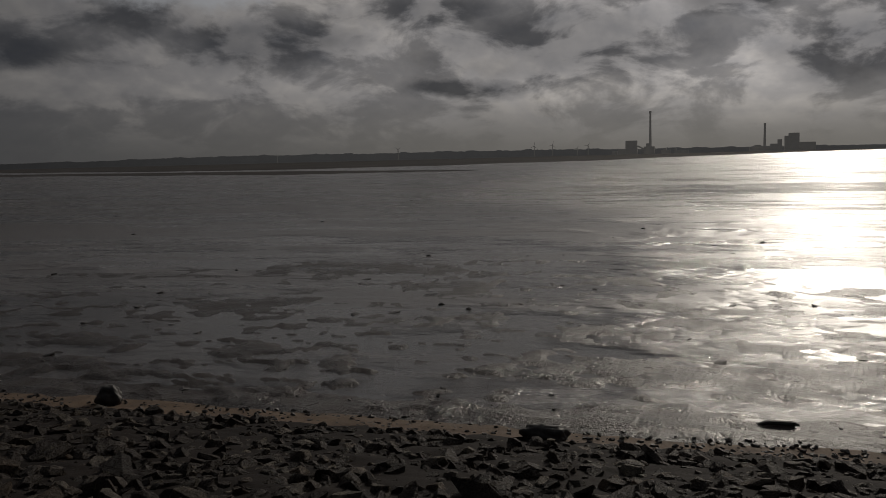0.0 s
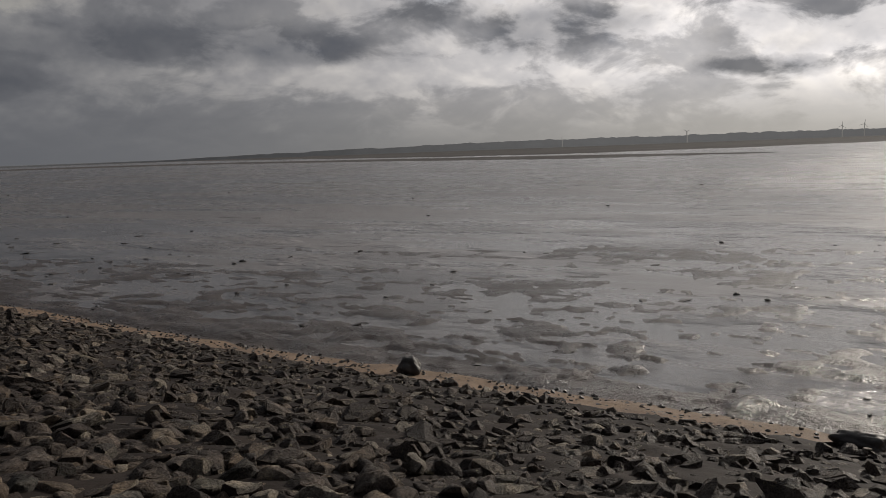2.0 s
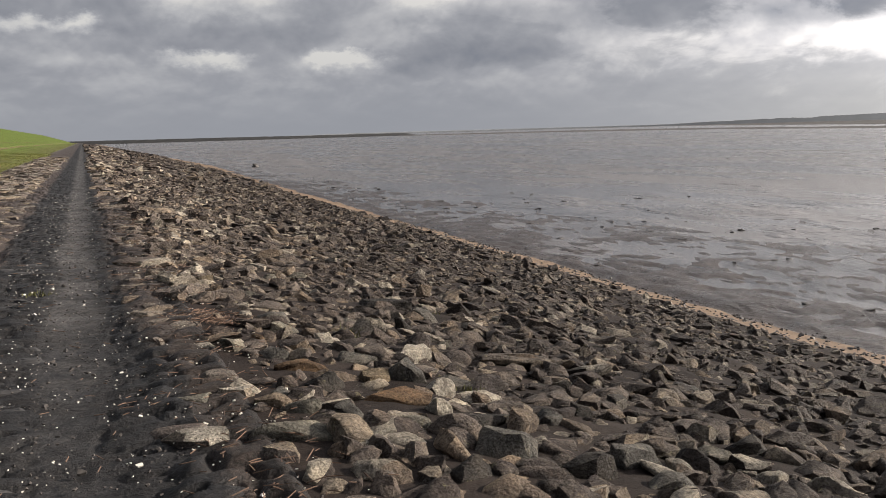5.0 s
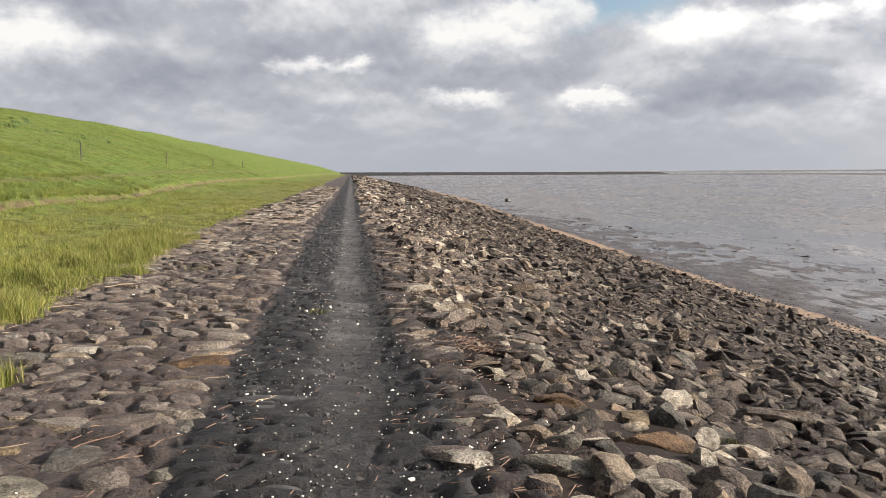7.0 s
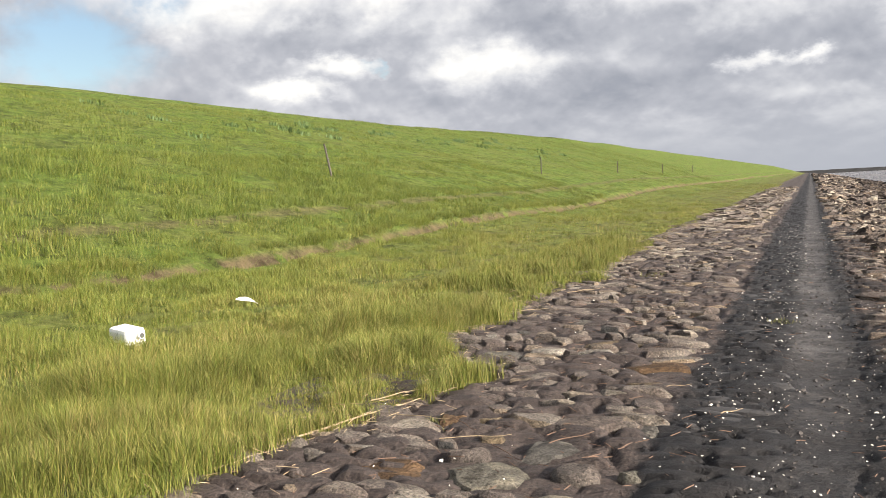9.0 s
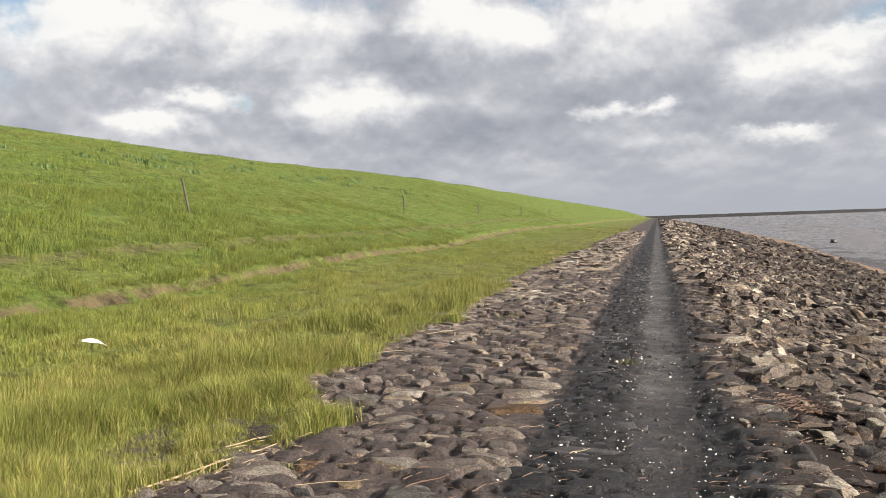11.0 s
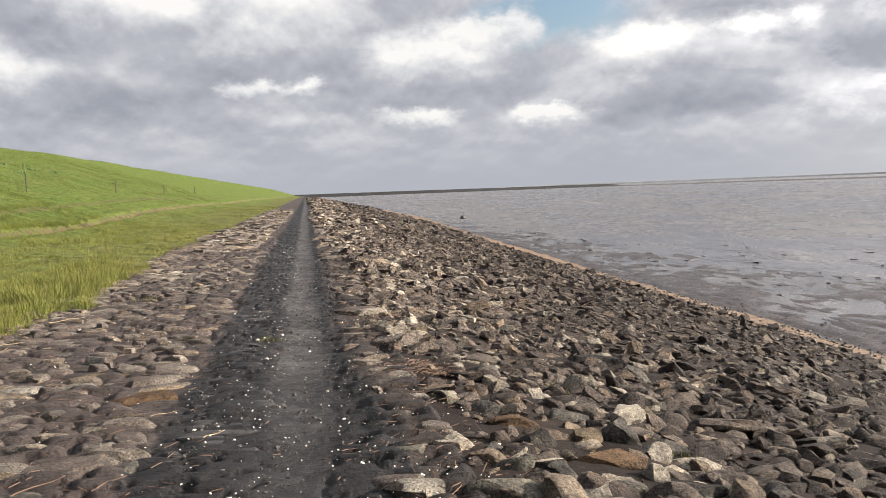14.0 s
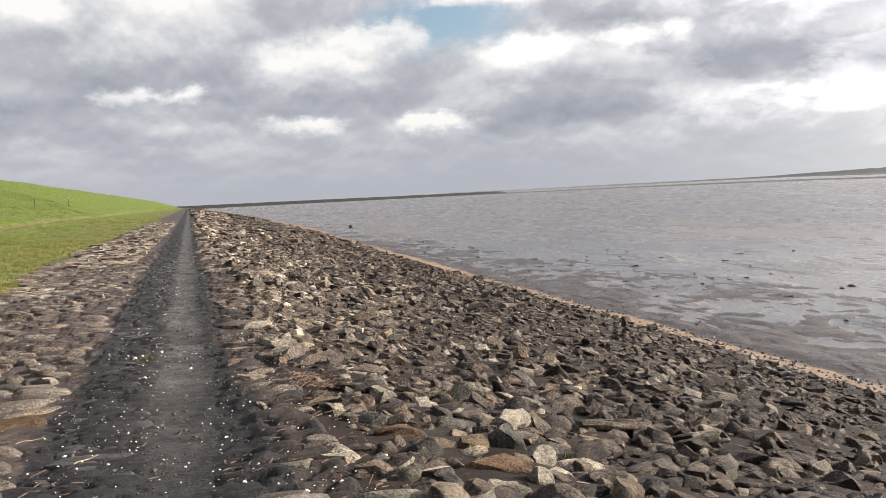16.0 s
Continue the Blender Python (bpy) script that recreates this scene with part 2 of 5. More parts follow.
def make_water(k, p):
    v = spot(k)
    far = k.vmath("LENGTH", v, out=1)
    film = k.noise(k.mapping(v, (0.5, 0.16, 1), (0, 0, 0), (0, 0, -0.1)), 1.0, 7.0, 0.62, 0.3)
    streak = k.noise(k.mapping(v, (0.10, 0.022, 1), (0, 0, 0), (0, 0, -0.06)), 1.0, 7.0, 0.66, 0.2)
    mudshow = k.math("ADD", k.math("MULTIPLY", film, 0.5), k.math("MULTIPLY", streak, 0.5))
    k.put(p, "Base_Color", k.ramp(mudshow, [(0.35, (0.0464, 0.0416, 0.0401)), (0.65, (0.1462, 0.1302, 0.1263))]))
    k.put(p, "Roughness", k.step(mudshow, 0.43, 0.57, 0.16, 0.40))
    k.put(p, "IOR", 1.50)
    fine = k.noise(k.mapping(v, (1.0, 0.6, 1), (0, 0, 0), (0, 0, 0.5)), 13.0, 5.0, 0.65)
    wave = k.noise(k.mapping(v, (0.42, 0.24, 1), (0, 0, 0), (0, 0, 0.12)), 2.6, 6.0, 0.68)
    swell = k.noise(k.mapping(v, (0.13, 0.05, 1), (0, 0, 0), (0, 0, 0.1)), 1.0, 6.0, 0.68)
    # the film of water is broken by low ribs of mud close to the shore
    rib = k.step(k.noise(k.mapping(v, (0.35, 0.22, 1)), 1.0, 4.0, 0.6), 0.44, 0.60, 0.16, 0.40)
    amount = k.math("MULTIPLY", k.step(far, 9.0, 75.0, 0.55, 1.0), k.math("MAXIMUM", rib, k.step(far, 20.0, 75.0, 0.0, 0.8)))
    h = k.math("ADD", k.math("MULTIPLY", fine, k.math("MULTIPLY", amount, 1.1)), k.math("ADD", k.math("MULTIPLY", wave, k.math("MULTIPLY", amount, 1.6)), k.math("MULTIPLY", swell, k.math("MULTIPLY", amount, 5.0))))
    k.put(p, "Normal", k.bump(h, 0.85, 0.2))


def make_stone(k, p, own_tone=None):
    v = spot(k)
    r = variety(k)
    own = k.vmath("ADD", v, k.add("ShaderNodeCombineXYZ", None, i0=k.math("MULTIPLY", r, 31.0), i1=k.math("MULTIPLY", r, 17.0), i2=0.0).outputs[0])
    n = k.noise(own, 5.0, 8.0, 0.62)
    g = k.noise(own, 60.0, 5.0, 0.7)
    tone = k.ramp(r, [(0.0, (0.037, 0.0295, 0.0270)), (0.25, (0.074, 0.0600, 0.0525)), (0.5, (0.130, 0.1075, 0.0920)), (0.64, (0.064, 0.0510, 0.0450)), (0.8, (0.165, 0.126, 0.093)), (0.9, (0.215, 0.186, 0.152)), (1.0, (0.310, 0.275, 0.228))])
    if own_tone:
        tone = k.mix(r, tuple(c * 0.8 for c in own_tone) + (1,), tuple(c * 1.2 for c in own_tone) + (1,))
    shade = k.ramp(n, [(0.30, (0.2198, 0.1980, 0.1821)), (0.48, (0.9, 0.9, 0.9)), (0.68, (1.75, 1.68, 1.55))])
    col = k.mix(1.0, tone, shade, "MULTIPLY")
    # weed and wet in the tidal zone at the foot of the slope
    z = k.add("ShaderNodeSeparateXYZ", None, i0=v).outputs[2]
    wet = k.step(k.math("ADD", z, k.math("MULTIPLY", k.noise(v, 0.8, 3.0), 0.5)), -0.50, 0.34, 1.0, 0.0)
    col = k.mix(k.math("MULTIPLY", wet, 0.56), col, (0.0170, 0.0122, 0.0098, 1))
    lichen = k.step(k.noise(own, 14.0, 4.0, 0.7), 0.62, 0.70)
    col = k.mix(k.math("MULTIPLY", lichen, 0.35), col, (0.24, 0.21, 0.12, 1))
    col = k.mix(1.0, col, k.ramp(g, [(0.3, (0.36, 0.35, 0.34)), (0.5, (1, 1, 1)), (0.7, (1.7, 1.7, 1.65))]), "MULTIPLY")
    k.put(p, "Base_Color", col)
    k.put(p, "IOR", 1.3)
    k.put(p, "Roughness", k.math("SUBTRACT", 0.74, k.math("MULTIPLY", wet, 0.14)))
    chip = k.noise(own, 17.0, 6.0, 0.66)
    k.put(p, "Specular_IOR_Level", 0.22)
    k.put(p, "Normal", k.bump(k.math("ADD", k.math("MULTIPLY", chip, 0.8), k.math("ADD", n, k.math("MULTIPLY", g, 0.5))), 1.0, 0.06))


def make_silt(k, p):
    v = spot(k)
    n = k.noise(v, 2.2, 7.0, 0.6)
    g = k.noise(v, 35.0, 5.0, 0.65)
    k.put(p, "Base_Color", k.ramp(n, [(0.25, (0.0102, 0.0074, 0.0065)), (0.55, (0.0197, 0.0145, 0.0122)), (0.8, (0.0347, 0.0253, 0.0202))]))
    k.put(p, "Roughness", 0.85)
    k.put(p, "IOR", 1.2)
    k.put(p, "Normal", k.bump(k.math("ADD", n, k.math("MULTIPLY", g, 0.3)), 0.6, 0.04))


def make_path(k, p):
    v = spot(k)
    sep = k.add("ShaderNodeSeparateXYZ", None, i0=v)
    x, y = sep.outputs[0], sep.outputs[1]
    n = k.noise(v, 3.0, 8.0, 0.62)
    g = k.noise(v, 45.0, 5.0, 0.7)
    wob = k.math("MULTIPLY", k.math("SUBTRACT", k.noise(k.mapping(v, (1, 0.35, 1)), 1.6, 4.0), 0.5), 0.32)
    xx = k.math("ADD", x, wob)
    ragged = k.math("MULTIPLY", k.math("SUBTRACT", k.noise(v, 3.8, 6.0, 0.7), 0.5), 0.55)
    xr = k.math("ADD", xx, ragged)
    # tarred setts in the middle
    tar = k.ramp(n, [(0.25, (0.0054, 0.0048, 0.0051)), (0.6, (0.0114, 0.0100, 0.0100)), (0.85, (0.0254, 0.0215, 0.0200))])
    # the trodden, dusty line along them
    dust = k.math("MULTIPLY", k.step(k.math("ABSOLUTE", k.math("ADD", xx, 0.04)), 0.10, 0.30, 1.0, 0.0), k.step(k.noise(v, 4.0, 7.0, 0.76), 0.34, 0.62, 0.25, 1.0))
    dust = k.math("MULTIPLY", dust, k.step(k.noise(k.mapping(v, (0.4, 0.9, 1)), 0.9, 4.0, 0.6), 0.36, 0.6, 0.45, 1.0))
    dust = k.math("MULTIPLY", dust, k.step(y, 3.8, 8.5, 0.22, 1.0))
    tar = k.mix(dust, tar, (0.074, 0.068, 0.065, 1))
    # brown silt over the old paving on both sides
    silt = k.ramp(n, [(0.25, (0.0254, 0.0187, 0.0162)), (0.6, (0.0500, 0.0380, 0.0329)), (0.85, (0.0843, 0.0653, 0.0533))])
    seaward = k.ramp(n, [(0.25, (0.0152, 0.0109, 0.0089)), (0.6, (0.0355, 0.0257, 0.0208)), (0.85, (0.0665, 0.0488, 0.0380))])
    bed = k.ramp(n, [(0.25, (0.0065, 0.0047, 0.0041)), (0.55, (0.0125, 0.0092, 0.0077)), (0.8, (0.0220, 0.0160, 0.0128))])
    right = k.step(y, 4.6, 8.0, 0.60, 0.34)
    col = k.mix(k.step(xr, -0.98, -0.84), silt, tar)
    col = k.mix(k.step(k.math("SUBTRACT", xr, right), -0.06, 0.14), col, seaward)
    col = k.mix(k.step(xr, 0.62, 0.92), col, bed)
    col = k.mix(1.0, col, k.ramp(g, [(0.3, (0.2852, 0.2852, 0.2852)), (0.5, (1, 1, 1)), (0.68, (1.8, 1.75, 1.7))]), "MULTIPLY")
    k.put(p, "Base_Color", col)
    k.put(p, "Roughness", k.step(n, 0.35, 0.65, 0.60, 0.85))
    k.put(p, "IOR", 1.33)
    seams = k.noise(k.mapping(v, (0.6, 2.4, 1)), 3.0, 5.0, 0.6, 0.6)
    k.put(p, "Normal", k.bump(k.math("ADD", k.math("MULTIPLY", seams, 0.7), k.math("ADD", n, k.math("MULTIPLY", g, 0.5))), 0.9, 0.04))


def make_turf(k, p):
    v = spot(k)
    x = k.add("ShaderNodeSeparateXYZ", None, i0=v).outputs[0]
    n = k.noise(v, 0.35, 6.0, 0.6)
    f = k.noise(k.mapping(v, (1, 1, 1)), 9.0, 8.0, 0.72)
    s = k.noise(k.mapping(v, (0.6, 0.18, 1)), 1.0, 5.0, 0.65)
    a = k.ramp(f, [(0.25, (0.0301, 0.0500, 0.0091)), (0.5, (0.0656, 0.1000, 0.0165)), (0.75, (0.1093, 0.1500, 0.0300))])
    b = k.ramp(f, [(0.25, (0.0515, 0.0549, 0.0132)), (0.5, (0.1031, 0.1074, 0.0282)), (0.75, (0.1752, 0.1646, 0.0613))])
    col = k.mix(k.math("MULTIPLY_ADD", k.step(x, -12.0, -4.0), 0.45, k.math("MULTIPLY", k.step(s, 0.4, 0.65), 0.5)), a, b)
    # bare soil in the wheel ruts
    wob = k.math("MULTIPLY", k.math("SUBTRACT", k.noise(v, 0.9, 5.0, 0.65), 0.5), 0.30)
    xx = k.math("ADD", k.math("ADD", x, k.step(k.add("ShaderNodeSeparateXYZ", None, i0=v).outputs[1], 24.0, 70.0, 0.0, 1.1)), wob)
    rut = k.math("MAXIMUM", k.step(k.math("ABSOLUTE", k.math("ADD", xx, 9.0)), 0.16, 0.42, 1.0, 0.0), k.math("MULTIPLY", k.step(k.math("ABSOLUTE", k.math("ADD", xx, 11.2)), 0.1, 0.36, 1.0, 0.0), 0.6))
    rut = k.math("MULTIPLY", rut, k.step(k.noise(v, 1.3, 4.0, 0.65), 0.36, 0.46))
    bare = k.math("MULTIPLY", k.step(xx, -9.0, -4.0, 0.25, 1.0), k.step(k.noise(v, 1.9, 5.0, 0.65), 0.40, 0.58))
    soil = k.ramp(f, [(0.3, (0.0588, 0.0437, 0.0252)), (0.7, (0.1260, 0.0966, 0.0554))])
    col = k.mix(k.math("MAXIMUM", rut, k.math("MULTIPLY", bare, 0.5)), col, soil)
    tuft = k.noise(k.mapping(v, (1.0, 0.7, 1)), 2.6, 5.0, 0.65)
    col = k.mix(1.0, col, k.ramp(tuft, [(0.34, (0.4190, 0.4045, 0.3901)), (0.5, (1.0, 1.0, 1.0)), (0.66, (1.3, 1.28, 1.2))]), "MULTIPLY")
    k.put(p, "Base_Color", col)
    k.put(p, "Roughness", 0.95)
    k.put(p, "IOR", 1.2)
    k.put(p, "Normal", k.bump(k.math("ADD", f, k.math("MULTIPLY", n, 0.6)), 0.9, 0.12))


def make_blade(k, p):
    r = k.add("ShaderNodeNewGeometry").outputs["Random Per Island"]
    v = spot(k)
    s = k.noise(k.mapping(v, (0.8, 0.35, 1)), 1.0, 4.0, 0.6)
    x = k.add("ShaderNodeSeparateXYZ", None, i0=v).outputs[0]
    t = k.math("ADD", k.math("MULTIPLY", r, 0.5), k.math("MULTIPLY_ADD", s, 0.45, k.step(x, -13.0, -4.5, -0.22, -0.03)))
    tuft = k.noise(k.mapping(v, (1.0, 0.7, 0.3)), 2.6, 4.0, 0.6)
    col = k.ramp(t, [(0.10, (0.0481, 0.0715, 0.0098)), (0.38, (0.0993, 0.1194, 0.0187)), (0.60, (0.1668, 0.1518, 0.0390)), (0.84, (0.2793, 0.2070, 0.0974))])
    k.put(p, "Base_Color", k.mix(1.0, col, k.ramp(tuft, [(0.34, (0.80, 0.77, 0.74)), (0.5, (1.0, 1.0, 1.0)), (0.66, (1.22, 1.2, 1.15))]), "MULTIPLY"))
    k.put(p, "Roughness", 0.6)
    k.put(p, "IOR", 1.3)
    k.put(p, "Subsurface_Weight", 0.0)


def make_sand(k, p):
    v = spot(k)
    n = k.noise(v, 3.0, 6.0, 0.6)
    g = k.noise(v, 40.0, 5.0, 0.75)
    f = k.math("ADD", k.math("MULTIPLY", n, 0.55), k.math("MULTIPLY", g, 0.45))
    k.put(p, "Base_Color", k.ramp(f, [(0.3, (0.0644, 0.0386, 0.0219)), (0.55, (0.1459, 0.0897, 0.0497)), (0.75, (0.2231, 0.1507, 0.0875))]))
    k.put(p, "Roughness", 0.85)
    k.put(p, "Normal", k.bump(g, 0.6, 0.02))


MUD = material("wet_mud", make_mud)
WATER = material("shallow_water", make_water)
STONE = material("rubble_stone", make_stone)
TONES = {
    "pale": material("pale_stone", lambda k, p: make_stone(k, p, (0.1243, 0.1129, 0.0927))),
    "tan": material("tan_stone", lambda k, p: make_stone(k, p, (0.1344, 0.1042, 0.0706))),
    "brown": material("brown_stone", lambda k, p: make_stone(k, p, (0.0840, 0.0538, 0.0323))),
    "grey": material("grey_stone", lambda k, p: make_stone(k, p, (0.0840, 0.0773, 0.0692))),
    "dark": material("dark_stone", lambda k, p: make_stone(k, p, (0.0370, 0.0323, 0.0289))),
}
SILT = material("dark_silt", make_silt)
PATH_MAT = material("trodden_path", make_path)
TURF = material("dike_turf", make_turf)
BLADE = material("grass_blade", make_blade)
SAND = material("orange_sand", make_sand)
SHELL = plain("bleached_shell", (0.60, 0.56, 0.49), 0.6, 30, 0.15)
REED = plain("dry_reed", (0.27, 0.20, 0.12), 0.75, 25, 0.3)
TWIG = plain("dark_twig", (0.115, 0.068, 0.044), 0.85, 25, 0.4)
GRIT = plain("dark_grit", (0.042, 0.035, 0.031), 0.85, 30, 0.6)
WOOD = plain("weathered_wood", (0.06, 0.05, 0.04), 0.85, 18, 0.4)
BLACK_STONE = plain("wet_black_stone", (0.040, 0.034, 0.030), 0.62, 9, 0.4, 0.6, 0.03)
PLASTIC = plain("white_plastic", (0.80, 0.80, 0.77), 0.4, 9, 0.06, 0.1)
BLACK_PLASTIC = plain("black_plastic", (0.03, 0.03, 0.03), 0.5, 9, 0.2, 0.1)


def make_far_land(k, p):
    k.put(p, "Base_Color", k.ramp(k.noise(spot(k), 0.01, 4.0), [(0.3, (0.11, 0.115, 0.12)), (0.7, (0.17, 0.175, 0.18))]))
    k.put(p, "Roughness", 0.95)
    # faint emission painted in for haze, stronger towards the sun's side
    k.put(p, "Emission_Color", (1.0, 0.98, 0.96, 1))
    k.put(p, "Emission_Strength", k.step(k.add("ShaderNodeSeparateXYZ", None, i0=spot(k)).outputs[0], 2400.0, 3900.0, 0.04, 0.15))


FAR_LAND = material("far_wooded_land_haze_glow", make_far_land)


def make_far_flat(k, p):
    k.put(p, "Base_Color", k.ramp(k.noise(spot(k), 0.02, 5.0), [(0.3, (0.080, 0.075, 0.073)), (0.7, (0.115, 0.108, 0.104))]))
    k.put(p, "Roughness", 0.95)
    k.put(p, "IOR", 1.08)


FAR_FLAT = material("far_mud_bank", make_far_flat)


def make_far_concrete(k, p):
    k.put(p, "Base_Color", k.ramp(k.noise(spot(k), 0.05, 4.0), [(0.3, (0.26, 0.255, 0.25)), (0.7, (0.32, 0.315, 0.31))]))
    k.put(p, "Roughness", 0.9)
    # warm emission lifts the backlit concrete, in place of haze before it
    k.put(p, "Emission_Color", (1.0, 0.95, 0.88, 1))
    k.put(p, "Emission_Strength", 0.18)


CONCRETE = material("far_concrete_haze_glow", make_far_concrete)
DAM_STONE = plain("dark_dam_stone", (0.022, 0.021, 0.021), 0.9, 0.8, 0.4, 0.6, 0.3)
WEED = plain("weed_leaf", (0.052, 0.088, 0.020), 0.7, 20, 0.4)
MOSS = plain("green_tuft", (0.085, 0.082, 0.026), 0.9, 20, 0.4)


# ---- shape helpers ----
rng = np.random.default_rng(7)


def _lattice(ix, iy, seed):
    h = (ix * 374761393 + iy * 668265263 + seed * 974634721) & 0x7FFFFFFF
    h = ((h ^ (h >> 13)) * 1274126177) & 0x7FFFFFFF
    return ((h ^ (h >> 16)) & 0xFFFF) / 65535.0


def value_noise(x, y, seed=0):
    ix, iy = np.floor(x).astype(np.int64), np.floor(y).astype(np.int64)
    fx, fy = x - ix, y - iy
    fx, fy = fx * fx * (3 - 2 * fx), fy * fy * (3 - 2 * fy)
    a, b = _lattice(ix, iy, seed), _lattice(ix + 1, iy, seed)
    c, d = _lattice(ix, iy + 1, seed), _lattice(ix + 1, iy + 1, seed)
    return (a * (1 - fx) + b * fx) * (1 - fy) + (c * (1 - fx) + d * fx) * fy


def fbm(x, y, octaves=4, seed=0, gain=0.5):
    total, amp, norm = 0.0, 1.0, 0.0
    for o in range(octaves):
        total = total + amp * value_noise(x * 2 ** o + 13.7 * o, y * 2 ** o - 7.1 * o, seed + o)
        norm += amp
        amp *= gain
    return total / norm


def smooth(v, lo, hi):
    t = np.clip((v - lo) / (hi - lo), 0, 1)
    return t * t * (3 - 2 * t)


def raw_mesh(name, verts, faces, mat, shaded=True):
    """A mesh from arrays: verts (n, 3) and faces (m, 3 or 4)."""
    me = bpy.data.meshes.new(name)
    verts, faces = np.asarray(verts, dtype=np.float32), np.asarray(faces, dtype=np.int32)
    m, c = faces.shape
    me.vertices.add(len(verts))
    me.vertices.foreach_set("co", verts.ravel())
    me.loops.add(m * c)
    me.loops.foreach_set("vertex_index", faces.ravel())
    me.polygons.add(m)
    me.polygons.foreach_set("loop_start", np.arange(0, m * c, c, dtype=np.int32))
    me.polygons.foreach_set("use_smooth", np.full(m, shaded))
    me.materials.append(mat)
    me.update(calc_edges=True)
    return me


def grid_mesh(name, X, Y, Z, mat):
    r, c = X.shape
    idx = np.arange(r * c).reshape(r, c)
    f = np.stack([idx[:-1, :-1], idx[:-1, 1:], idx[1:, 1:], idx[1:, :-1]], -1).reshape(-1, 4)
    return raw_mesh(name, np.stack([X, Y, Z], -1).reshape(-1, 3), f, mat)


def spread_out(start, stop, first, ratio):
    """Steps from start to stop that grow by ratio."""
    out, s, sign = [start], first, 1 if stop > start else -1
    while sign * (stop - out[-1]) > s * 1.5:
        out.append(out[-1] + sign * s)
        s *= ratio
    return out + [stop]


def part(name, bm, mat, parent=None, label=""):
    me = bpy.data.meshes.new(name)
    bm.to_mesh(me)
    bm.free()
    me.materials.append(mat)
    ob = new(name, me)
    if parent:
        ob.parent = parent
    if label:
        ob["label"] = label
    return ob


def thing(name, at, label, category, group="", kind="", turn=0.0):
    ob = new(name)
    ob.empty_display_size = 0.1
    ob.matrix_world = pose(*at, 0, 0, turn)
    return tagged(ob, label, category, group, kind)


def box(bm, size, m, bevel=0.0):
    v = bmesh.ops.create_cube(bm, size=1.0, matrix=m @ Matrix.Diagonal((*size, 1)))["verts"]
    if bevel:
        e = list({e for q in v for e in q.link_edges})
        bmesh.ops.bevel(bm, geom=e, offset=bevel, segments=2, profile=0.5, affect="EDGES")


def tube(bm, points, radii, sides=7):
    """A tapered tube along points."""
    rings = []
    for i, (q, r) in enumerate(zip(points, radii)):
        a, b = Vector(points[max(i - 1, 0)]), Vector(points[min(i + 1, len(points) - 1)])
        turn = (b - a).to_track_quat("Z", "X")
        rings.append([bm.verts.new(Vector(q) + turn @ Vector((r * math.cos(s * math.tau / sides), r * math.sin(s * math.tau / sides), 0))) for s in range(sides)])
    for u, w in zip(rings, rings[1:]):
        for s in range(sides):
            bm.faces.new((u[s], u[(s + 1) % sides], w[(s + 1) % sides], w[s]))
    bm.faces.new(rings[0][::-1]), bm.faces.new(rings[-1])


# ---- the lie of the land ----
SEA = -1.6
GRASS_EDGE = -3.8


def grass_line(y):
    """The ragged line where the grass gives way to the stones."""
    y = np.asarray(y, float)
    knots = np.interp(y, [2.5, 4.5, 5.6, 6.3, 7.0, 7.6, 8.7, 10, 11.5, 13, 14.3, 18, 25, 40], [-3.1, -3.0, -2.7, -2.5, -2.95, -3.35, -3.3, -3.5, -3.3, -3.15, -3.2, -3.4, -3.5, -3.3])
    return knots + 0.5 * (fbm(y * 1.1, y * 0 + 5, 4, 71) - 0.5)


def foot(y):
    """Where the stone slope ends and the sand begins."""
    return 8.8 + 0.028 * (np.clip(y, 8, 95) - 8)


def land(x, y):
    """Height of the dike, the path and the stone slope."""
    x, y = np.broadcast_arrays(np.asarray(x, float), np.asarray(y, float))
    z = np.interp(x, [-75, -60, -37.5, -36, -33.5, -32, -16, -14, -12, -10.5, -9, -7.5, -6, -4, -3.2, -0.8, 0.9], [-1, -0.5, 7.55, 7.7, 7.6, 7.3, 2.83, 2.2, 1.52, 1.02, 0.60, 0.36, 0.22, 0.06, 0.0, 0.0, 0.0])
    t = np.clip((x - 0.9) / (foot(y) - 0.9), 0, 1.2)
    z = z - 1.48 * t
    z = np.where(x < -14, 2.2 + (z - 2.2) * (1 + 0.14 * smooth(y, 50, 140)), z)
    rough = smooth(-x, 3.0, 6.0)
    z = z + rough * 0.12 * (fbm(x * 0.5, y * 0.35, 4, 3) - 0.5) + rough * 0.25 * (fbm(x * 0.12, y * 0.08, 2, 9) - 0.5)
    rut = np.exp(-((x + 9.0 + 1.1 * smooth(y, 24, 70) + 0.2 * (fbm(x * 0 + 3, y * 0.1, 2, 5) - 0.5)) / 0.26) ** 2)
    return z - 0.22 * rut * (0.5 + fbm(x * 0.7, y * 0.9, 3, 85))


ys = np.array(sorted(set(spread_out(2.0, -90.0, 0.12, 1.05) + spread_out(2.0, 905.0, 0.10, 1.012))))


def strip(name, xs, mat, label, category, rough=0.0, scale=3.0, seed=1):
    X, Y = np.meshgrid(np.asarray(xs), ys)
    Z = land(X, Y)
    if rough:
        Z = Z + rough * (fbm(X * scale, Y * scale, 4, seed) - 0.5) * np.exp(-np.maximum(Y - 40, 0) / 60)
    ob = new(name, grid_mesh(name, X, Y, Z, mat))
    return tagged(ob, label, category, kind="structure")


dike = strip("dike", np.concatenate([np.linspace(-75, -38, 10), np.linspace(-37, -12.2, 70), np.linspace(-12, GRASS_EDGE, 90)]), TURF, "grassy green sea dike slope with wheel ruts", "dike")


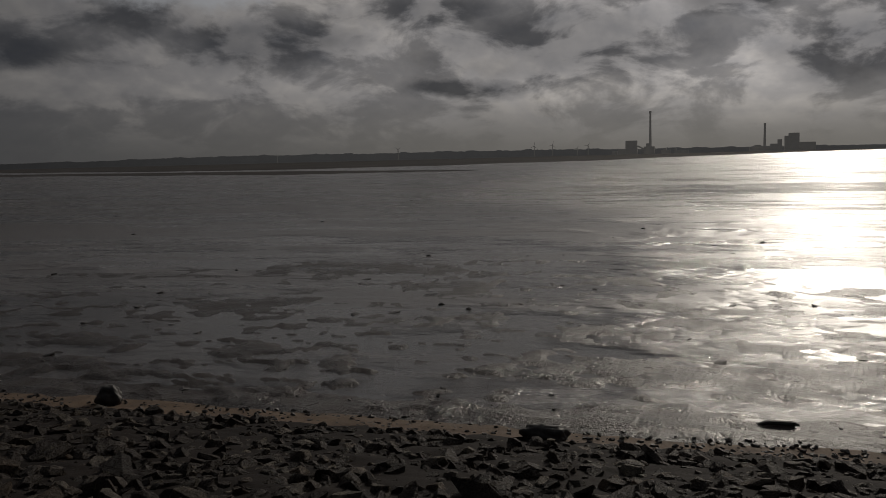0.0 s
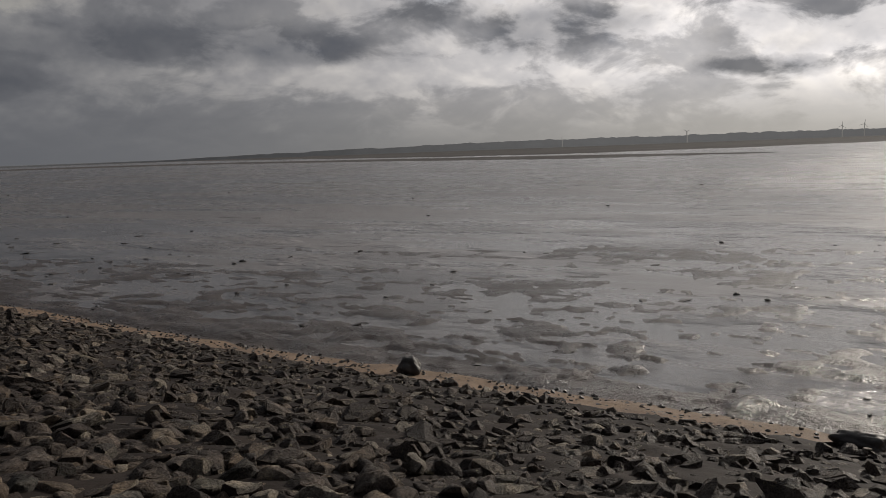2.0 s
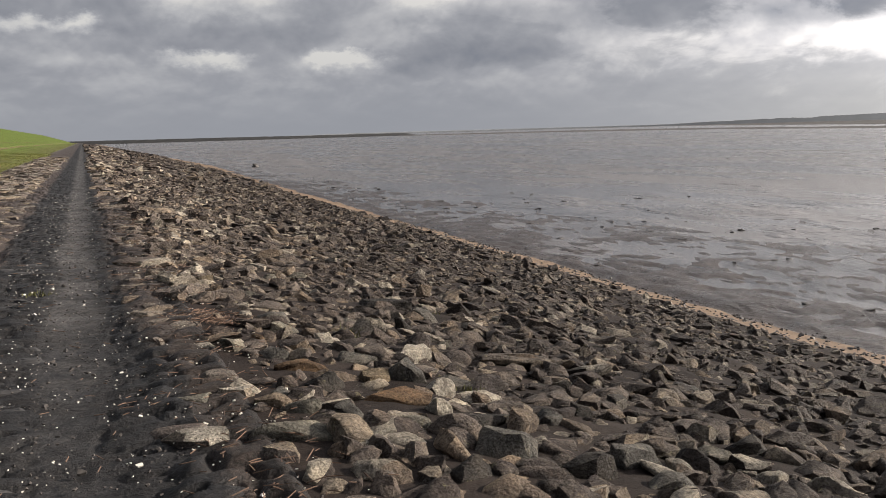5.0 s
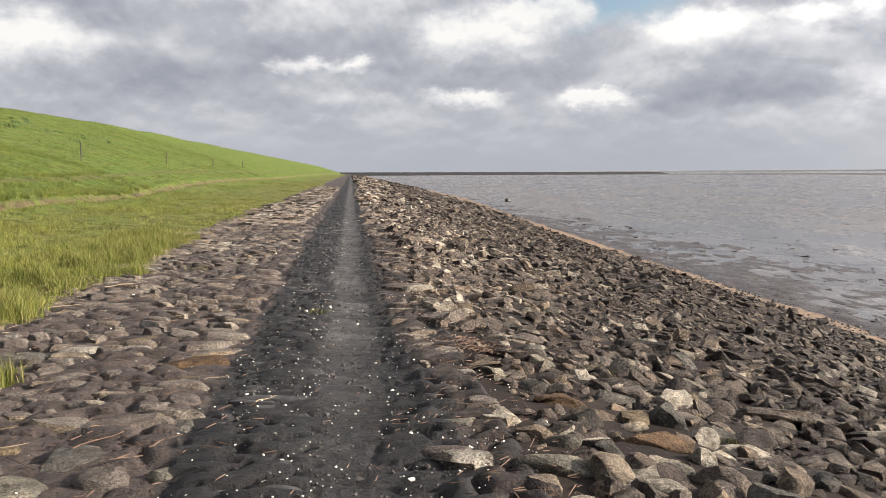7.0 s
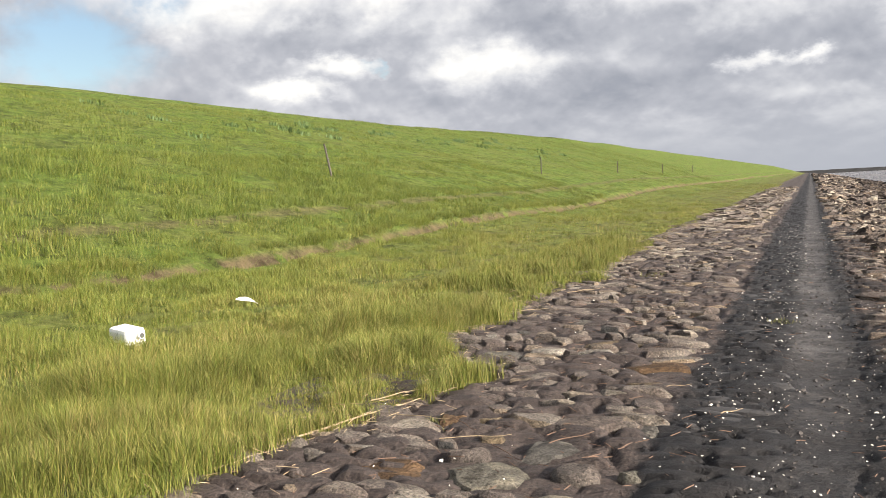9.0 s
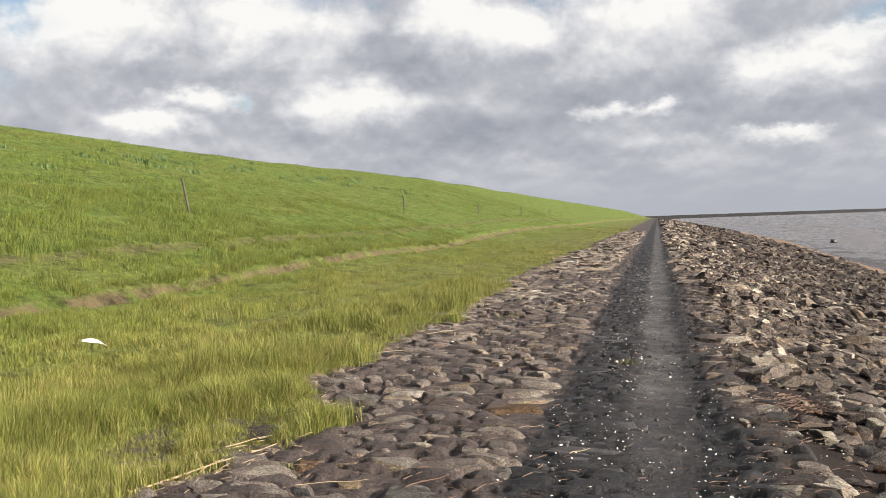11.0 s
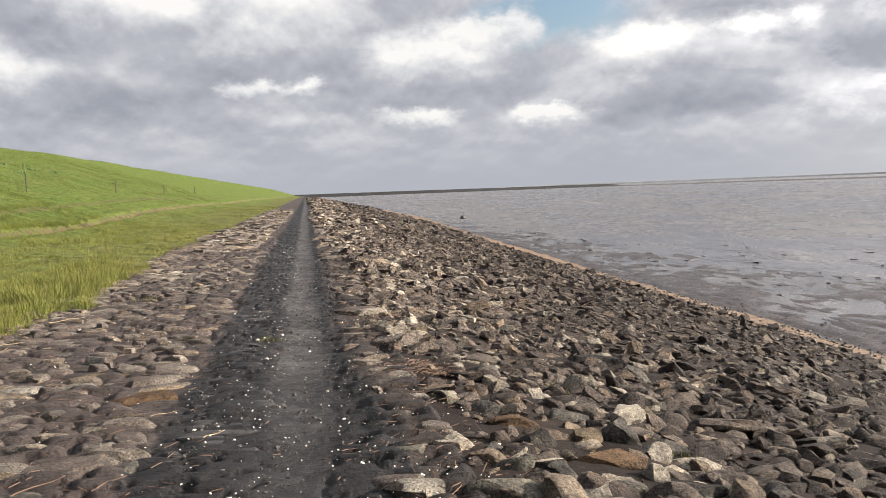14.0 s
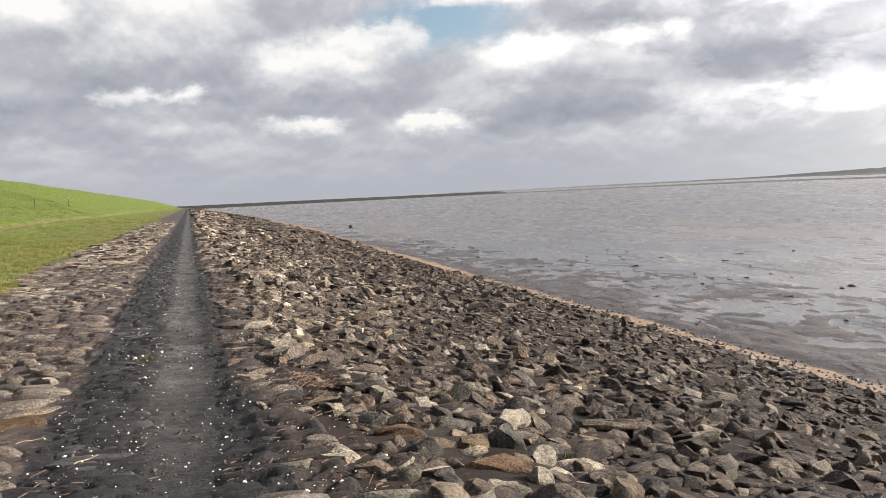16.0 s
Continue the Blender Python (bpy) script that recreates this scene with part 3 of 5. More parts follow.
def cobbles(x, y, cx, cy, seed):
    """Distance to the joints of an irregular stone paving, about 0 at a joint and 0.5 inside a stone."""
    u, w = x / cx, y / cy
    u = u + 0.5 * (np.floor(w) % 2)
    iu, iw = np.floor(u).astype(np.int64), np.floor(w).astype(np.int64)
    first, second = np.full(u.shape, 9.0), np.full(u.shape, 9.0)
    for a in (-1, 0, 1):
        for b in (-1, 0, 1):
            px = iu + a + 0.15 + 0.7 * _lattice(iu + a, iw + b, seed)
            py = iw + b + 0.15 + 0.7 * _lattice(iu + a, iw + b, seed + 5)
            d = np.hypot(u - px, w - py)
            second = np.where(d < first, first, np.minimum(second, d))
            first = np.minimum(first, d)
    return second - first


def build_path():
    xs = np.linspace(GRASS_EDGE, 0.9, 240)
    yy = np.array(spread_out(1.5, -90.0, 0.03, 1.025)[::-1][:-1] + spread_out(1.5, 905.0, 0.019, 1.0062))
    X, Y = np.meshgrid(xs, yy)
    wob = 0.16 * (fbm(X * 2.2, Y * 2.2, 3, 14) - 0.5)
    wob2 = 0.10 * (fbm(X * 3.1, Y * 3.1, 3, 24) - 0.5)
    # worn stones drowned in silt, and courses of long tarred setts
    c = cobbles(X + wob, Y + wob2, 0.38, 0.20, 15)
    worn = 0.35 + 0.65 * smooth(fbm(X * 1.2, Y * 1.2, 3, 17), 0.35, 0.6)
    stones = (0.045 * smooth(c, 0.0, 0.16) + 0.03 * smooth(c, 0.05, 0.5)) * worn
    c = cobbles(X + wob2, Y + 0.5 * wob, 0.46, 0.155, 35)
    setts = (0.046 * smooth(c, 0.01, 0.13) + 0.014 * smooth(c, 0.1, 0.5)) * (0.45 + 0.55 * smooth(fbm(X * 1.6, Y * 0.9, 3, 37), 0.3, 0.6))
    mid = smooth(X + 1.6 * wob, -0.98, -0.86) * (1 - smooth(X + wob, 0.36, 0.5))
    trodden = 1 - 0.85 * np.exp(-((X + 0.02) / 0.26) ** 2)
    lift = (stones * (1 - mid) + setts * mid) * trodden * np.exp(-np.maximum(Y - 32, 0) / 28)
    edge = np.minimum(1, np.minimum(X - GRASS_EDGE, 0.9 - X) / 0.05)
    Z = land(X, Y) + edge * (lift - 0.018 + 0.022 * (fbm(X * 7, Y * 7, 3, 19) - 0.5) * np.exp(-np.maximum(Y - 20, 0) / 15))
    ob = new("path", grid_mesh("path", X, Y, Z, PATH_MAT))
    return tagged(ob, "dark trodden path with sunken stones and a dusty worn middle", "path", kind="structure")


path = build_path()
slope_rows = np.linspace(0, 1, 150)
X = 0.9 + slope_rows[None, :] * (foot(ys)[:, None] - 0.9)
Y = np.repeat(ys[:, None], 150, 1)
Z = land(X, Y) + (0.028 + 0.09 * (fbm(X * 3, Y * 3, 4, 21) - 0.5)) * smooth(X, 0.9, 1.3) * np.exp(-np.maximum(Y - 40, 0) / 60)
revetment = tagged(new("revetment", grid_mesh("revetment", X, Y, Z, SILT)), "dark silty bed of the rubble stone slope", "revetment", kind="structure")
band = np.linspace(0, 1, 24)
X = foot(ys)[:, None] + band[None, :] * (0.95 + 0.5 * (fbm(ys * 0.4, ys * 0, 3, 8) - 0.5) + 0.016 * np.clip(ys - 25, 0, 80))[:, None]
Y = np.repeat(ys[:, None], 24, 1)
Z = -1.47 - 0.135 * band[None, :] + 0.06 * (fbm(X * 2.5, Y * 2.5, 4, 31) - 0.5) * np.sin(math.pi * band)[None, :]
sand = tagged(new("sand_strip", grid_mesh("sand_strip", X, Y, Z, SAND)), "narrow strip of orange shelly sand below the stones", "sand", kind="structure")


def build_flat():
    xs = np.array([-4800, -1500, -500, -150, -60, -20, -5, 3, 7, 8.6] + spread_out(9.0, 4800.0, 0.05, 1.022)[0:])
    yy = np.array(sorted(set(spread_out(4.0, -4800.0, 0.07, 1.03) + spread_out(4.0, 4800.0, 0.065, 1.019))))
    X, Y = np.meshgrid(xs, yy)
    off = np.maximum(X - foot(Y) - 0.8, 0)
    reach = 6.5 + 7.5 * np.exp(-((Y - 1) / 11) ** 2)
    near = np.exp(-(off / reach) ** 1.4) * np.exp(-np.abs(Y - 4) / 120)
    a = fbm(X * 0.8, Y * 0.56, 4, 41, 0.55)
    b = fbm(X * 3.0, Y * 2.2, 4, 47, 0.6)
    mixed = a * 0.52 + b * 0.48
    plates = smooth(mixed, 0.482, 0.496) * 0.65 + smooth(mixed, 0.545, 0.56) * 0.35
    far = fbm(X * 0.12, Y * 0.03, 5, 51, 0.62)
    h = -0.02 + near * smooth(off, -0.1, 0.4) * (0.002 + 0.055 * plates + 0.018 * np.exp(-off / 1.5) + 0.022 * (b - 0.5) + 0.014 * (fbm(X * 7, Y * 5, 2, 55) - 0.5)) + (1 - near) * 0.022 * smooth(far, 0.60, 0.75) * np.exp(-off / 200)
    h = h + 0.040 * np.exp(-np.maximum(X - foot(Y) - 1.0, 0) / 0.45)
    Z = np.where(X < 8.8, -2.6, SEA + h)
    g = new("ground", grid_mesh("ground", X, Y, Z, MUD))
    return tagged(g, "wide tidal flat of dark wet mud", "mudflat", kind="structure")


flat = build_flat()
X, Y = np.meshgrid(np.array(spread_out(9.3, 4800.0, 2.0, 1.2)), np.array(sorted(set(spread_out(4.0, -4800.0, 3.0, 1.2) + spread_out(4.0, 4800.0, 3.0, 1.2)))))
water = tagged(new("water", grid_mesh("water", X, Y, 0 * X + SEA, WATER)), "thin sheet of shallow water over the mud", "water", kind="structure")


# ---- stones ----
def block_corners(planes):
    """The corners of a block that is split off by planes (normal, distance)."""
    N, D = np.array([q[0] for q in planes]), np.array([q[1] for q in planes])
    out = []
    for tri in itertools.combinations(range(len(planes)), 3):
        A = N[list(tri)]
        if abs(np.linalg.det(A)) > 0.05:
            c = np.linalg.solve(A, D[list(tri)])
            if (N @ c <= D + 1e-6).all():
                out.append(c)
    return out


def stone_shape(seed, flat=False, fine=0, low=False, round_off=0.0):
    """A broken block of stone, one unit each way, as arrays of vertices and triangles."""
    r = random.Random(seed)
    bm = bmesh.new()
    if flat:
        for i in range(8):
            a = math.tau * (i + r.uniform(-0.36, 0.36)) / 8
            k = r.uniform(0.33, 0.52) * (abs(math.cos(a)) ** 3 + abs(math.sin(a)) ** 3) ** -0.28
            top = 0.5 * r.uniform(0.66, 0.86)
            bm.verts.new((0.74 * k * math.cos(a), 0.74 * k * math.sin(a), top))
            bm.verts.new((k * math.cos(a), k * math.sin(a), top - r.uniform(0.14, 0.3)))
            bm.verts.new((k * math.cos(a) * 1.08, k * math.sin(a) * 1.08, -0.45))
    else:
        planes = [((sx, 0.0, 0.0), 0.5) for sx in (-1.0, 1.0)] + [((0.0, sy, 0.0), 0.5) for sy in (-1.0, 1.0)]
        tilt = Vector((r.uniform(-0.28, 0.28), r.uniform(-0.28, 0.28), 1)).normalized()
        planes += [(tuple(tilt), r.uniform(0.36, 0.48)), ((0.0, 0.0, -1.0), 0.5)]
        turn = r.uniform(0, math.tau)
        cuts = 3 if low else 6
        for i in range(cuts):
            a = turn + math.tau * (i + r.uniform(-0.3, 0.3)) / cuts
            up = radians(r.uniform(-12, 52))
            planes.append(((math.cos(a) * math.cos(up), math.sin(a) * math.cos(up), math.sin(up)), r.uniform(0.30, 0.50)))
        for c in block_corners(planes):
            bm.verts.new(c)
    bmesh.ops.remove_doubles(bm, verts=bm.verts[:], dist=0.02)
    out = bmesh.ops.convex_hull(bm, input=bm.verts[:])
    gone = [g for g in set(out["geom_interior"] + out["geom_unused"]) if isinstance(g, bmesh.types.BMVert)]
    bmesh.ops.delete(bm, geom=gone, context="VERTS")
    bmesh.ops.dissolve_limit(bm, angle_limit=radians(6), verts=bm.verts[:], edges=bm.edges[:])
    bmesh.ops.triangulate(bm, faces=bm.faces[:])
    for i in range(fine):
        bmesh.ops.subdivide_edges(bm, edges=bm.edges[:], cuts=1, use_grid_fill=True)
        bmesh.ops.triangulate(bm, faces=bm.faces[:])
    for i in range(2 if round_off else 0):
        bmesh.ops.smooth_vert(bm, verts=bm.verts[:], factor=round_off, use_axis_x=True, use_axis_y=True, use_axis_z=True)
    bmesh.ops.recalc_face_normals(bm, faces=bm.faces[:])
    if fine:
        bm.normal_update()
        off = Vector((seed * 1.7, seed * 0.9, 0))
        for v in bm.verts:
            v.co += v.normal * (0.09 * noise.noise(v.co * 2.6 + off) + 0.05 * noise.noise(v.co * 7.0 + off))
    bm.verts.index_update()
    v = np.array([q.co[:] for q in bm.verts])
    f = np.array([[q.index for q in face.verts] for face in bm.faces])
    bm.free()
    return v, f


def turn_matrices(yaw, tx, ty):
    """Rotation matrices (n, 3, 3) from a yaw and two tilts."""
    cz, sz, cx, sx, cy, sy = np.cos(yaw), np.sin(yaw), np.cos(tx), np.sin(tx), np.cos(ty), np.sin(ty)
    o, l = np.zeros_like(yaw), np.ones_like(yaw)
    rz = np.array([[cz, -sz, o], [sz, cz, o], [o, o, l]]).transpose(2, 0, 1)
    rx = np.array([[l, o, o], [o, cx, -sx], [o, sx, cx]]).transpose(2, 0, 1)
    ry = np.array([[cy, o, sy], [o, l, o], [-sy, o, cy]]).transpose(2, 0, 1)
    return ry @ rx @ rz


def crisp(me):
    """Round shading with the sharp breaks kept."""
    me.set_sharp_from_angle(angle=radians(34))
    return me


def joined(name, shapes, pick, place, size, turns, mat, parent, label):
    """Many pieces in one mesh."""
    vs, fs, base = [], [], 0
    for s, (v, f) in enumerate(shapes):
        ids = np.nonzero(pick == s)[0]
        if not len(ids):
            continue
        w = np.einsum("nij,nkj->nki", turns[ids], v[None] * size[ids][:, None, :]) + place[ids][:, None, :]
        vs.append(w.reshape(-1, 3))
        fs.append((f[None] + (base + np.arange(len(ids)) * len(v))[:, None, None]).reshape(-1, 3))
        base += len(ids) * len(v)
    me = raw_mesh(name, np.concatenate(vs), np.concatenate(fs), mat, len(shapes[0][1]) > 60)
    ob = new(name, crisp(me) if len(shapes[0][1]) > 60 else me)
    ob.parent = parent
    return tagged(ob, label, kind="stuff")


def single(name, shapes, pick, place, size, turns, mat, parent):
    """The same pieces as objects of their own that share meshes."""
    meshes = [crisp(raw_mesh(name, v, f, mat)) for v, f in shapes]
    for i in range(len(pick)):
        ob = new(name, meshes[pick[i]])
        ob.parent = parent
        ob.matrix_world = Matrix.Translation(place[i]) @ Matrix(turns[i].tolist()).to_4x4() @ Matrix.Diagonal((*size[i], 1))


ROUGH = [stone_shape(s, fine=1, round_off=0.28) for s in range(40)]
WORN = [stone_shape(s, round_off=0.12) for s in range(40)]
LOW = [stone_shape(100 + s, low=True) for s in range(14)]
FLAT = [stone_shape(200 + s, flat=True, fine=1, round_off=0.2) for s in range(20)]


def cells(x0, x1, y0, y1, dx, dy, jitter=0.42):
    """Jittered places in staggered courses."""
    nx, ny = int((x1 - x0) / dx), int((y1 - y0) / dy)
    gx, gy = np.meshgrid(np.arange(nx), np.arange(ny))
    gx = gx + 0.5 * (gy % 2) + rng.uniform(-jitter, jitter, gx.shape)
    gy = gy + rng.uniform(-jitter, jitter, gx.shape)
    return x0 + gx.ravel() * dx, y0 + gy.ravel() * dy


# stones that stand out in the slope: place, length, width and height
PALE_RUBBLE = [(0.64, 4.86, 0.24, 0.18, 0.07), (1.02, 6.13, 0.17, 0.14, 0.13), (1.53, 8.54, 0.29, 0.18, 0.1), (1.55, 6.85, 0.33, 0.2, 0.12), (1.15, 4.6, 0.23, 0.16, 0.11), (1.03, 4.16, 0.5, 0.2, 0.1), (1.69, 4.31, 0.3, 0.15, 0.12), (2.46, 7.45, 0.26, 0.14, 0.1), (2.8, 6.57, 0.24, 0.12, 0.12), (2.49, 10.44, 0.28, 0.2, 0.12), (2.02, 9.95, 0.24, 0.2, 0.12), (3.36, 3.88, 0.3, 0.18, 0.1)]
TAN_RUBBLE = [(1.21, 8.44, 0.2, 0.16, 0.11), (1.79, 5.34, 0.29, 0.2, 0.14), (2.61, 6.31, 0.14, 0.13, 0.12), (1.22, 9.29, 0.25, 0.2, 0.13)]
BROWN_RUBBLE = [(1.22, 6.33, 0.13, 0.12, 0.12), (1.42, 5.53, 0.5, 0.26, 0.12), (1.77, 4.83, 0.46, 0.22, 0.12)]
GREY_RUBBLE = [(1.26, 5.94, 0.24, 0.18, 0.12), (1.54, 7.31, 0.3, 0.2, 0.15), (1.09, 4.87, 0.2, 0.16, 0.1), (1.39, 4.47, 0.19, 0.18, 0.14), (2.04, 5.37, 0.25, 0.22, 0.22), (2.31, 5.28, 0.31, 0.18, 0.12), (3.18, 7.92, 0.31, 0.22, 0.18), (1.86, 5.9, 0.33, 0.16, 0.12), (2.06, 3.93, 0.36, 0.26, 0.2), (2.77, 3.79, 0.49, 0.2, 0.15), (2.58, 4.42, 0.21, 0.18, 0.16), (2.71, 3.43, 0.31, 0.2, 0.14), (3.4, 4.91, 0.18, 0.16, 0.17), (4.47, 5.55, 0.34, 0.2, 0.1)]
DARK_RUBBLE = [(1.42, 5.09, 0.27, 0.22, 0.17), (2.96, 8.59, 0.61, 0.4, 0.16), (2.7, 7.25, 0.18, 0.16, 0.2), (2.38, 3.6, 0.33, 0.22, 0.19), (2.14, 4.42, 0.51, 0.22, 0.12), (2.95, 4.65, 0.13, 0.13, 0.15), (1.71, 3.58, 0.25, 0.2, 0.16), (3.68, 3.92, 0.28, 0.22, 0.19), (2.11, 3.69, 0.12, 0.1, 0.1)]
# and in the paving
PALE_PAVING = [(-1.65, 4.09, 0.56, 0.4, 0.14), (-0.93, 4.28, 0.14, 0.16, 0.16), (-1.13, 3.80, 0.44, 0.26, 0.14), (-0.98, 4.59, 0.18, 0.12, 0.12)]
TAN_PAVING = [(-2.02, 5.17, 0.26, 0.2, 0.14), (-1.23, 6.27, 0.52, 0.3, 0.13), (-1.83, 5.95, 0.33, 0.26, 0.14), (-1.82, 7.77, 0.58, 0.24, 0.13), (-1.84, 6.84, 0.38, 0.22, 0.13), (-1.83, 4.73, 0.21, 0.2, 0.14), (-2.18, 4.55, 0.12, 0.1, 0.13), (-1.46, 10.6, 0.57, 0.34, 0.12)]
BROWN_PAVING = [(-2.19, 4.1, 0.44, 0.4, 0.12), (-2.26, 5.11, 0.23, 0.3, 0.13), (-1.27, 6.86, 0.6, 0.34, 0.13)]
GREY_PAVING = [(-1.42, 4.61, 0.48, 0.44, 0.13), (-2.27, 8.99, 0.61, 0.36, 0.12), (-1.01, 5.07, 0.22, 0.24, 0.12), (-2.67, 7.22, 0.56, 0.3, 0.12), (-2.86, 8.39, 0.53, 0.3, 0.12)]
RUBBLE_MARKED = {"pale": PALE_RUBBLE, "tan": TAN_RUBBLE, "brown": BROWN_RUBBLE, "grey": GREY_RUBBLE, "dark": DARK_RUBBLE}
PAVING_MARKED = {"pale": PALE_PAVING, "tan": TAN_PAVING, "brown": BROWN_PAVING, "grey": GREY_PAVING}
MARKED = [m for group in (*RUBBLE_MARKED.values(), *PAVING_MARKED.values()) for m in group]


def lay(x, y, size, sink, yaw, tilt, shapes):
    n = len(x)
    z = land(x, y) + size[:, 2] * 0.5 * (1 - sink)
    turns = turn_matrices(yaw, rng.normal(0, tilt, n), rng.normal(0, tilt, n) + 0.16 * (x > 1.2))
    return rng.integers(0, len(shapes), n), np.stack([x, y, z], -1), size, turns


def rubble_sizes(n, mean):
    s = mean * np.clip(rng.lognormal(0, 0.36, n), 0.5, 2.1)
    return np.stack([s * rng.uniform(1.1, 1.85, n), s * rng.uniform(0.75, 1.1, n), s * rng.uniform(0.42, 0.80, n)], -1)


def build_rubble():
    # the close part of the slope
    x, y = cells(0.6, 10.4, -5.0, 46.0, 0.132, 0.108)
    edge = 0.74 + 0.55 * (fbm(y * 0.9, y * 0, 4, 61, 0.6) - 0.3) + 0.22 * rng.random(len(y))
    keep = (x > edge) & (x < foot(y) - 0.02)
    for m in MARKED:
        keep &= ((x - m[0]) / (m[2] * 0.62)) ** 2 + ((y - m[1]) / (m[3] * 0.75)) ** 2 > 1
    x, y = x[keep], y[keep]
    n = len(x)
    size = rubble_sizes(n, 0.108) * (1 - 0.2 * smooth(x, 4, 9))[:, None]
    big = rng.random(n) < 0.035
    size[big] *= np.array([1.9, 1.7, 1.0])
    yaw = rng.normal(0, 0.75, n)
    pick, place, size, turns = lay(x, y, size, 0.38, yaw, 0.30, WORN)
    near = (y > 2.6) & (y < 5.6) & (x < 3.4) & (x > 0.9)
    ids = np.nonzero(near)[0][:255]
    near[:] = False
    near[ids] = True
    close = ~near & (y < 7.5) & (x < 5.0) & (y > 0)
    soft = ~near & ~close & (y < 16)
    far = ~near & ~close & (y >= 16)
    joined("stones", ROUGH, pick[close], place[close], size[close], turns[close], STONE, revetment, "broken grey rubble stones lying close together")
    joined("stones", WORN, pick[soft], place[soft], size[soft], turns[soft], STONE, revetment, "broken grey rubble stones lying close together")
    joined("stones", LOW, pick[far] % len(LOW), place[far], size[far], turns[far], STONE, revetment, "broken grey rubble stones lying close together")
    single("stone", ROUGH, pick[near], place[near], size[near], turns[near], STONE, revetment)
    for tone, rows in RUBBLE_MARKED.items():
        m = np.array(rows)
        n = len(m)
        size = m[:, 2:5] * np.array([0.98, 1.0, 1.05])
        place = np.stack([m[:, 0], m[:, 1], land(m[:, 0], m[:, 1]) + size[:, 2] * 0.24], -1)
        turns = turn_matrices(rng.normal(0, 0.2, n), rng.normal(0, 0.12, n), rng.normal(0.1, 0.14, n))
        single("stone", ROUGH, rng.integers(0, len(ROUGH), n), place, size, turns, TONES[tone], revetment)
    # further along, coarser
    for y0, y1, d, mean in ((46, 130, 0.30, 0.25), (130, 330, 0.6, 0.45)):
        x, y = cells(1.0, 12.0, y0, y1, d, d * 1.15)
        keep = x < foot(y) + 0.1
        x, y = x[keep], y[keep]
        pick, place, size, turns = lay(x, y, rubble_sizes(len(x), mean), 0.45, rng.uniform(0, 6.3, len(x)), 0.2, shapes=LOW)
        size[:, 2] *= 0.75
        joined("stones", LOW, pick, place, size, turns, STONE, revetment, "broken grey rubble stones lying close together")


def build_paving():
    # flat stones set in silt beside the path, and at its seaward edge
    done = 0
    for x0, x1, dx, dy, mat in ((-3.7, -0.84, 0.30, 0.185, PAVING), (0.45, 1.15, 0.28, 0.18, PAVING), (-0.84, -0.2, 0.30, 0.15, DARK_SETT)):
        for y0, y1, shapes, grow in ((-6.0, 24.0, FLAT, 1.0), (24.0, 90.0, LOW, 1.6)):
            if mat is DARK_SETT and y0 > 20:
                continue
            x, y = cells(x0, x1, y0, y1, dx * grow, dy * grow, 0.3)
            keep = (x > x0 + 0.02) & (x > grass_line(y) - 0.15) & (x < x1) & (rng.random(len(x)) < (0.78 if x0 < 0 else 0.5))
            for m in MARKED:
                keep &= ((x - m[0]) / (m[2] * 0.7)) ** 2 + ((y - m[1]) / (m[3] * 0.8)) ** 2 > 1
            x, y = x[keep], y[keep]
            n = len(x)
            s = 0.20 * grow * np.clip(rng.lognormal(0, 0.36, n), 0.4, 2.1)
            size = np.stack([s * rng.uniform(1.15, 1.75, n), s * rng.uniform(0.7, 1.05, n), np.full(n, 0.16) * grow ** 0.5], -1)
            top = np.where(rng.random(n) < 0.25, 0.070, 0.056) - 0.02 * (rng.random(n) < 0.3) if mat is PAVING else np.full(n, 0.016)
            z = land(x, y) + top * grow ** 0.5 - size[:, 2] * 0.5 * (0.84 if shapes is FLAT else 0.8)
            turns = turn_matrices(rng.normal(0, 0.25, n), rng.normal(0, 0.05, n), rng.normal(0, 0.05, n))
            place = np.stack([x, y, z], -1)
            pick = rng.integers(0, len(shapes), n)
            near = (y > 3.0) & (y < 10.5) & (mat is PAVING) & (shapes is FLAT)
            ids = np.nonzero(near)[0][: max(0, 275 - done)]
            near = np.zeros(n, bool)
            near[ids] = True
            done += len(ids)
            single("paving_stone", shapes, pick[near], place[near], size[near], turns[near], mat, path)
            joined("paving", shapes, pick[~near], place[~near], size[~near], turns[~near], mat, path, "flat weathered stones half sunk in silt")
    for tone, rows in PAVING_MARKED.items():
        m = np.array(rows)
        n = len(m)
        size = m[:, 2:5] * np.array([1.1, 1.1, 1.0])
        place = np.stack([m[:, 0], m[:, 1], land(m[:, 0], m[:, 1]) + 0.03 - size[:, 2] * 0.40], -1)
        single("paving_stone", FLAT, rng.integers(0, len(FLAT), n), place, size, turn_matrices(rng.normal(0, 0.2, n), rng.normal(0, 0.04, n), rng.normal(0, 0.04, n)), TONES[tone], path)


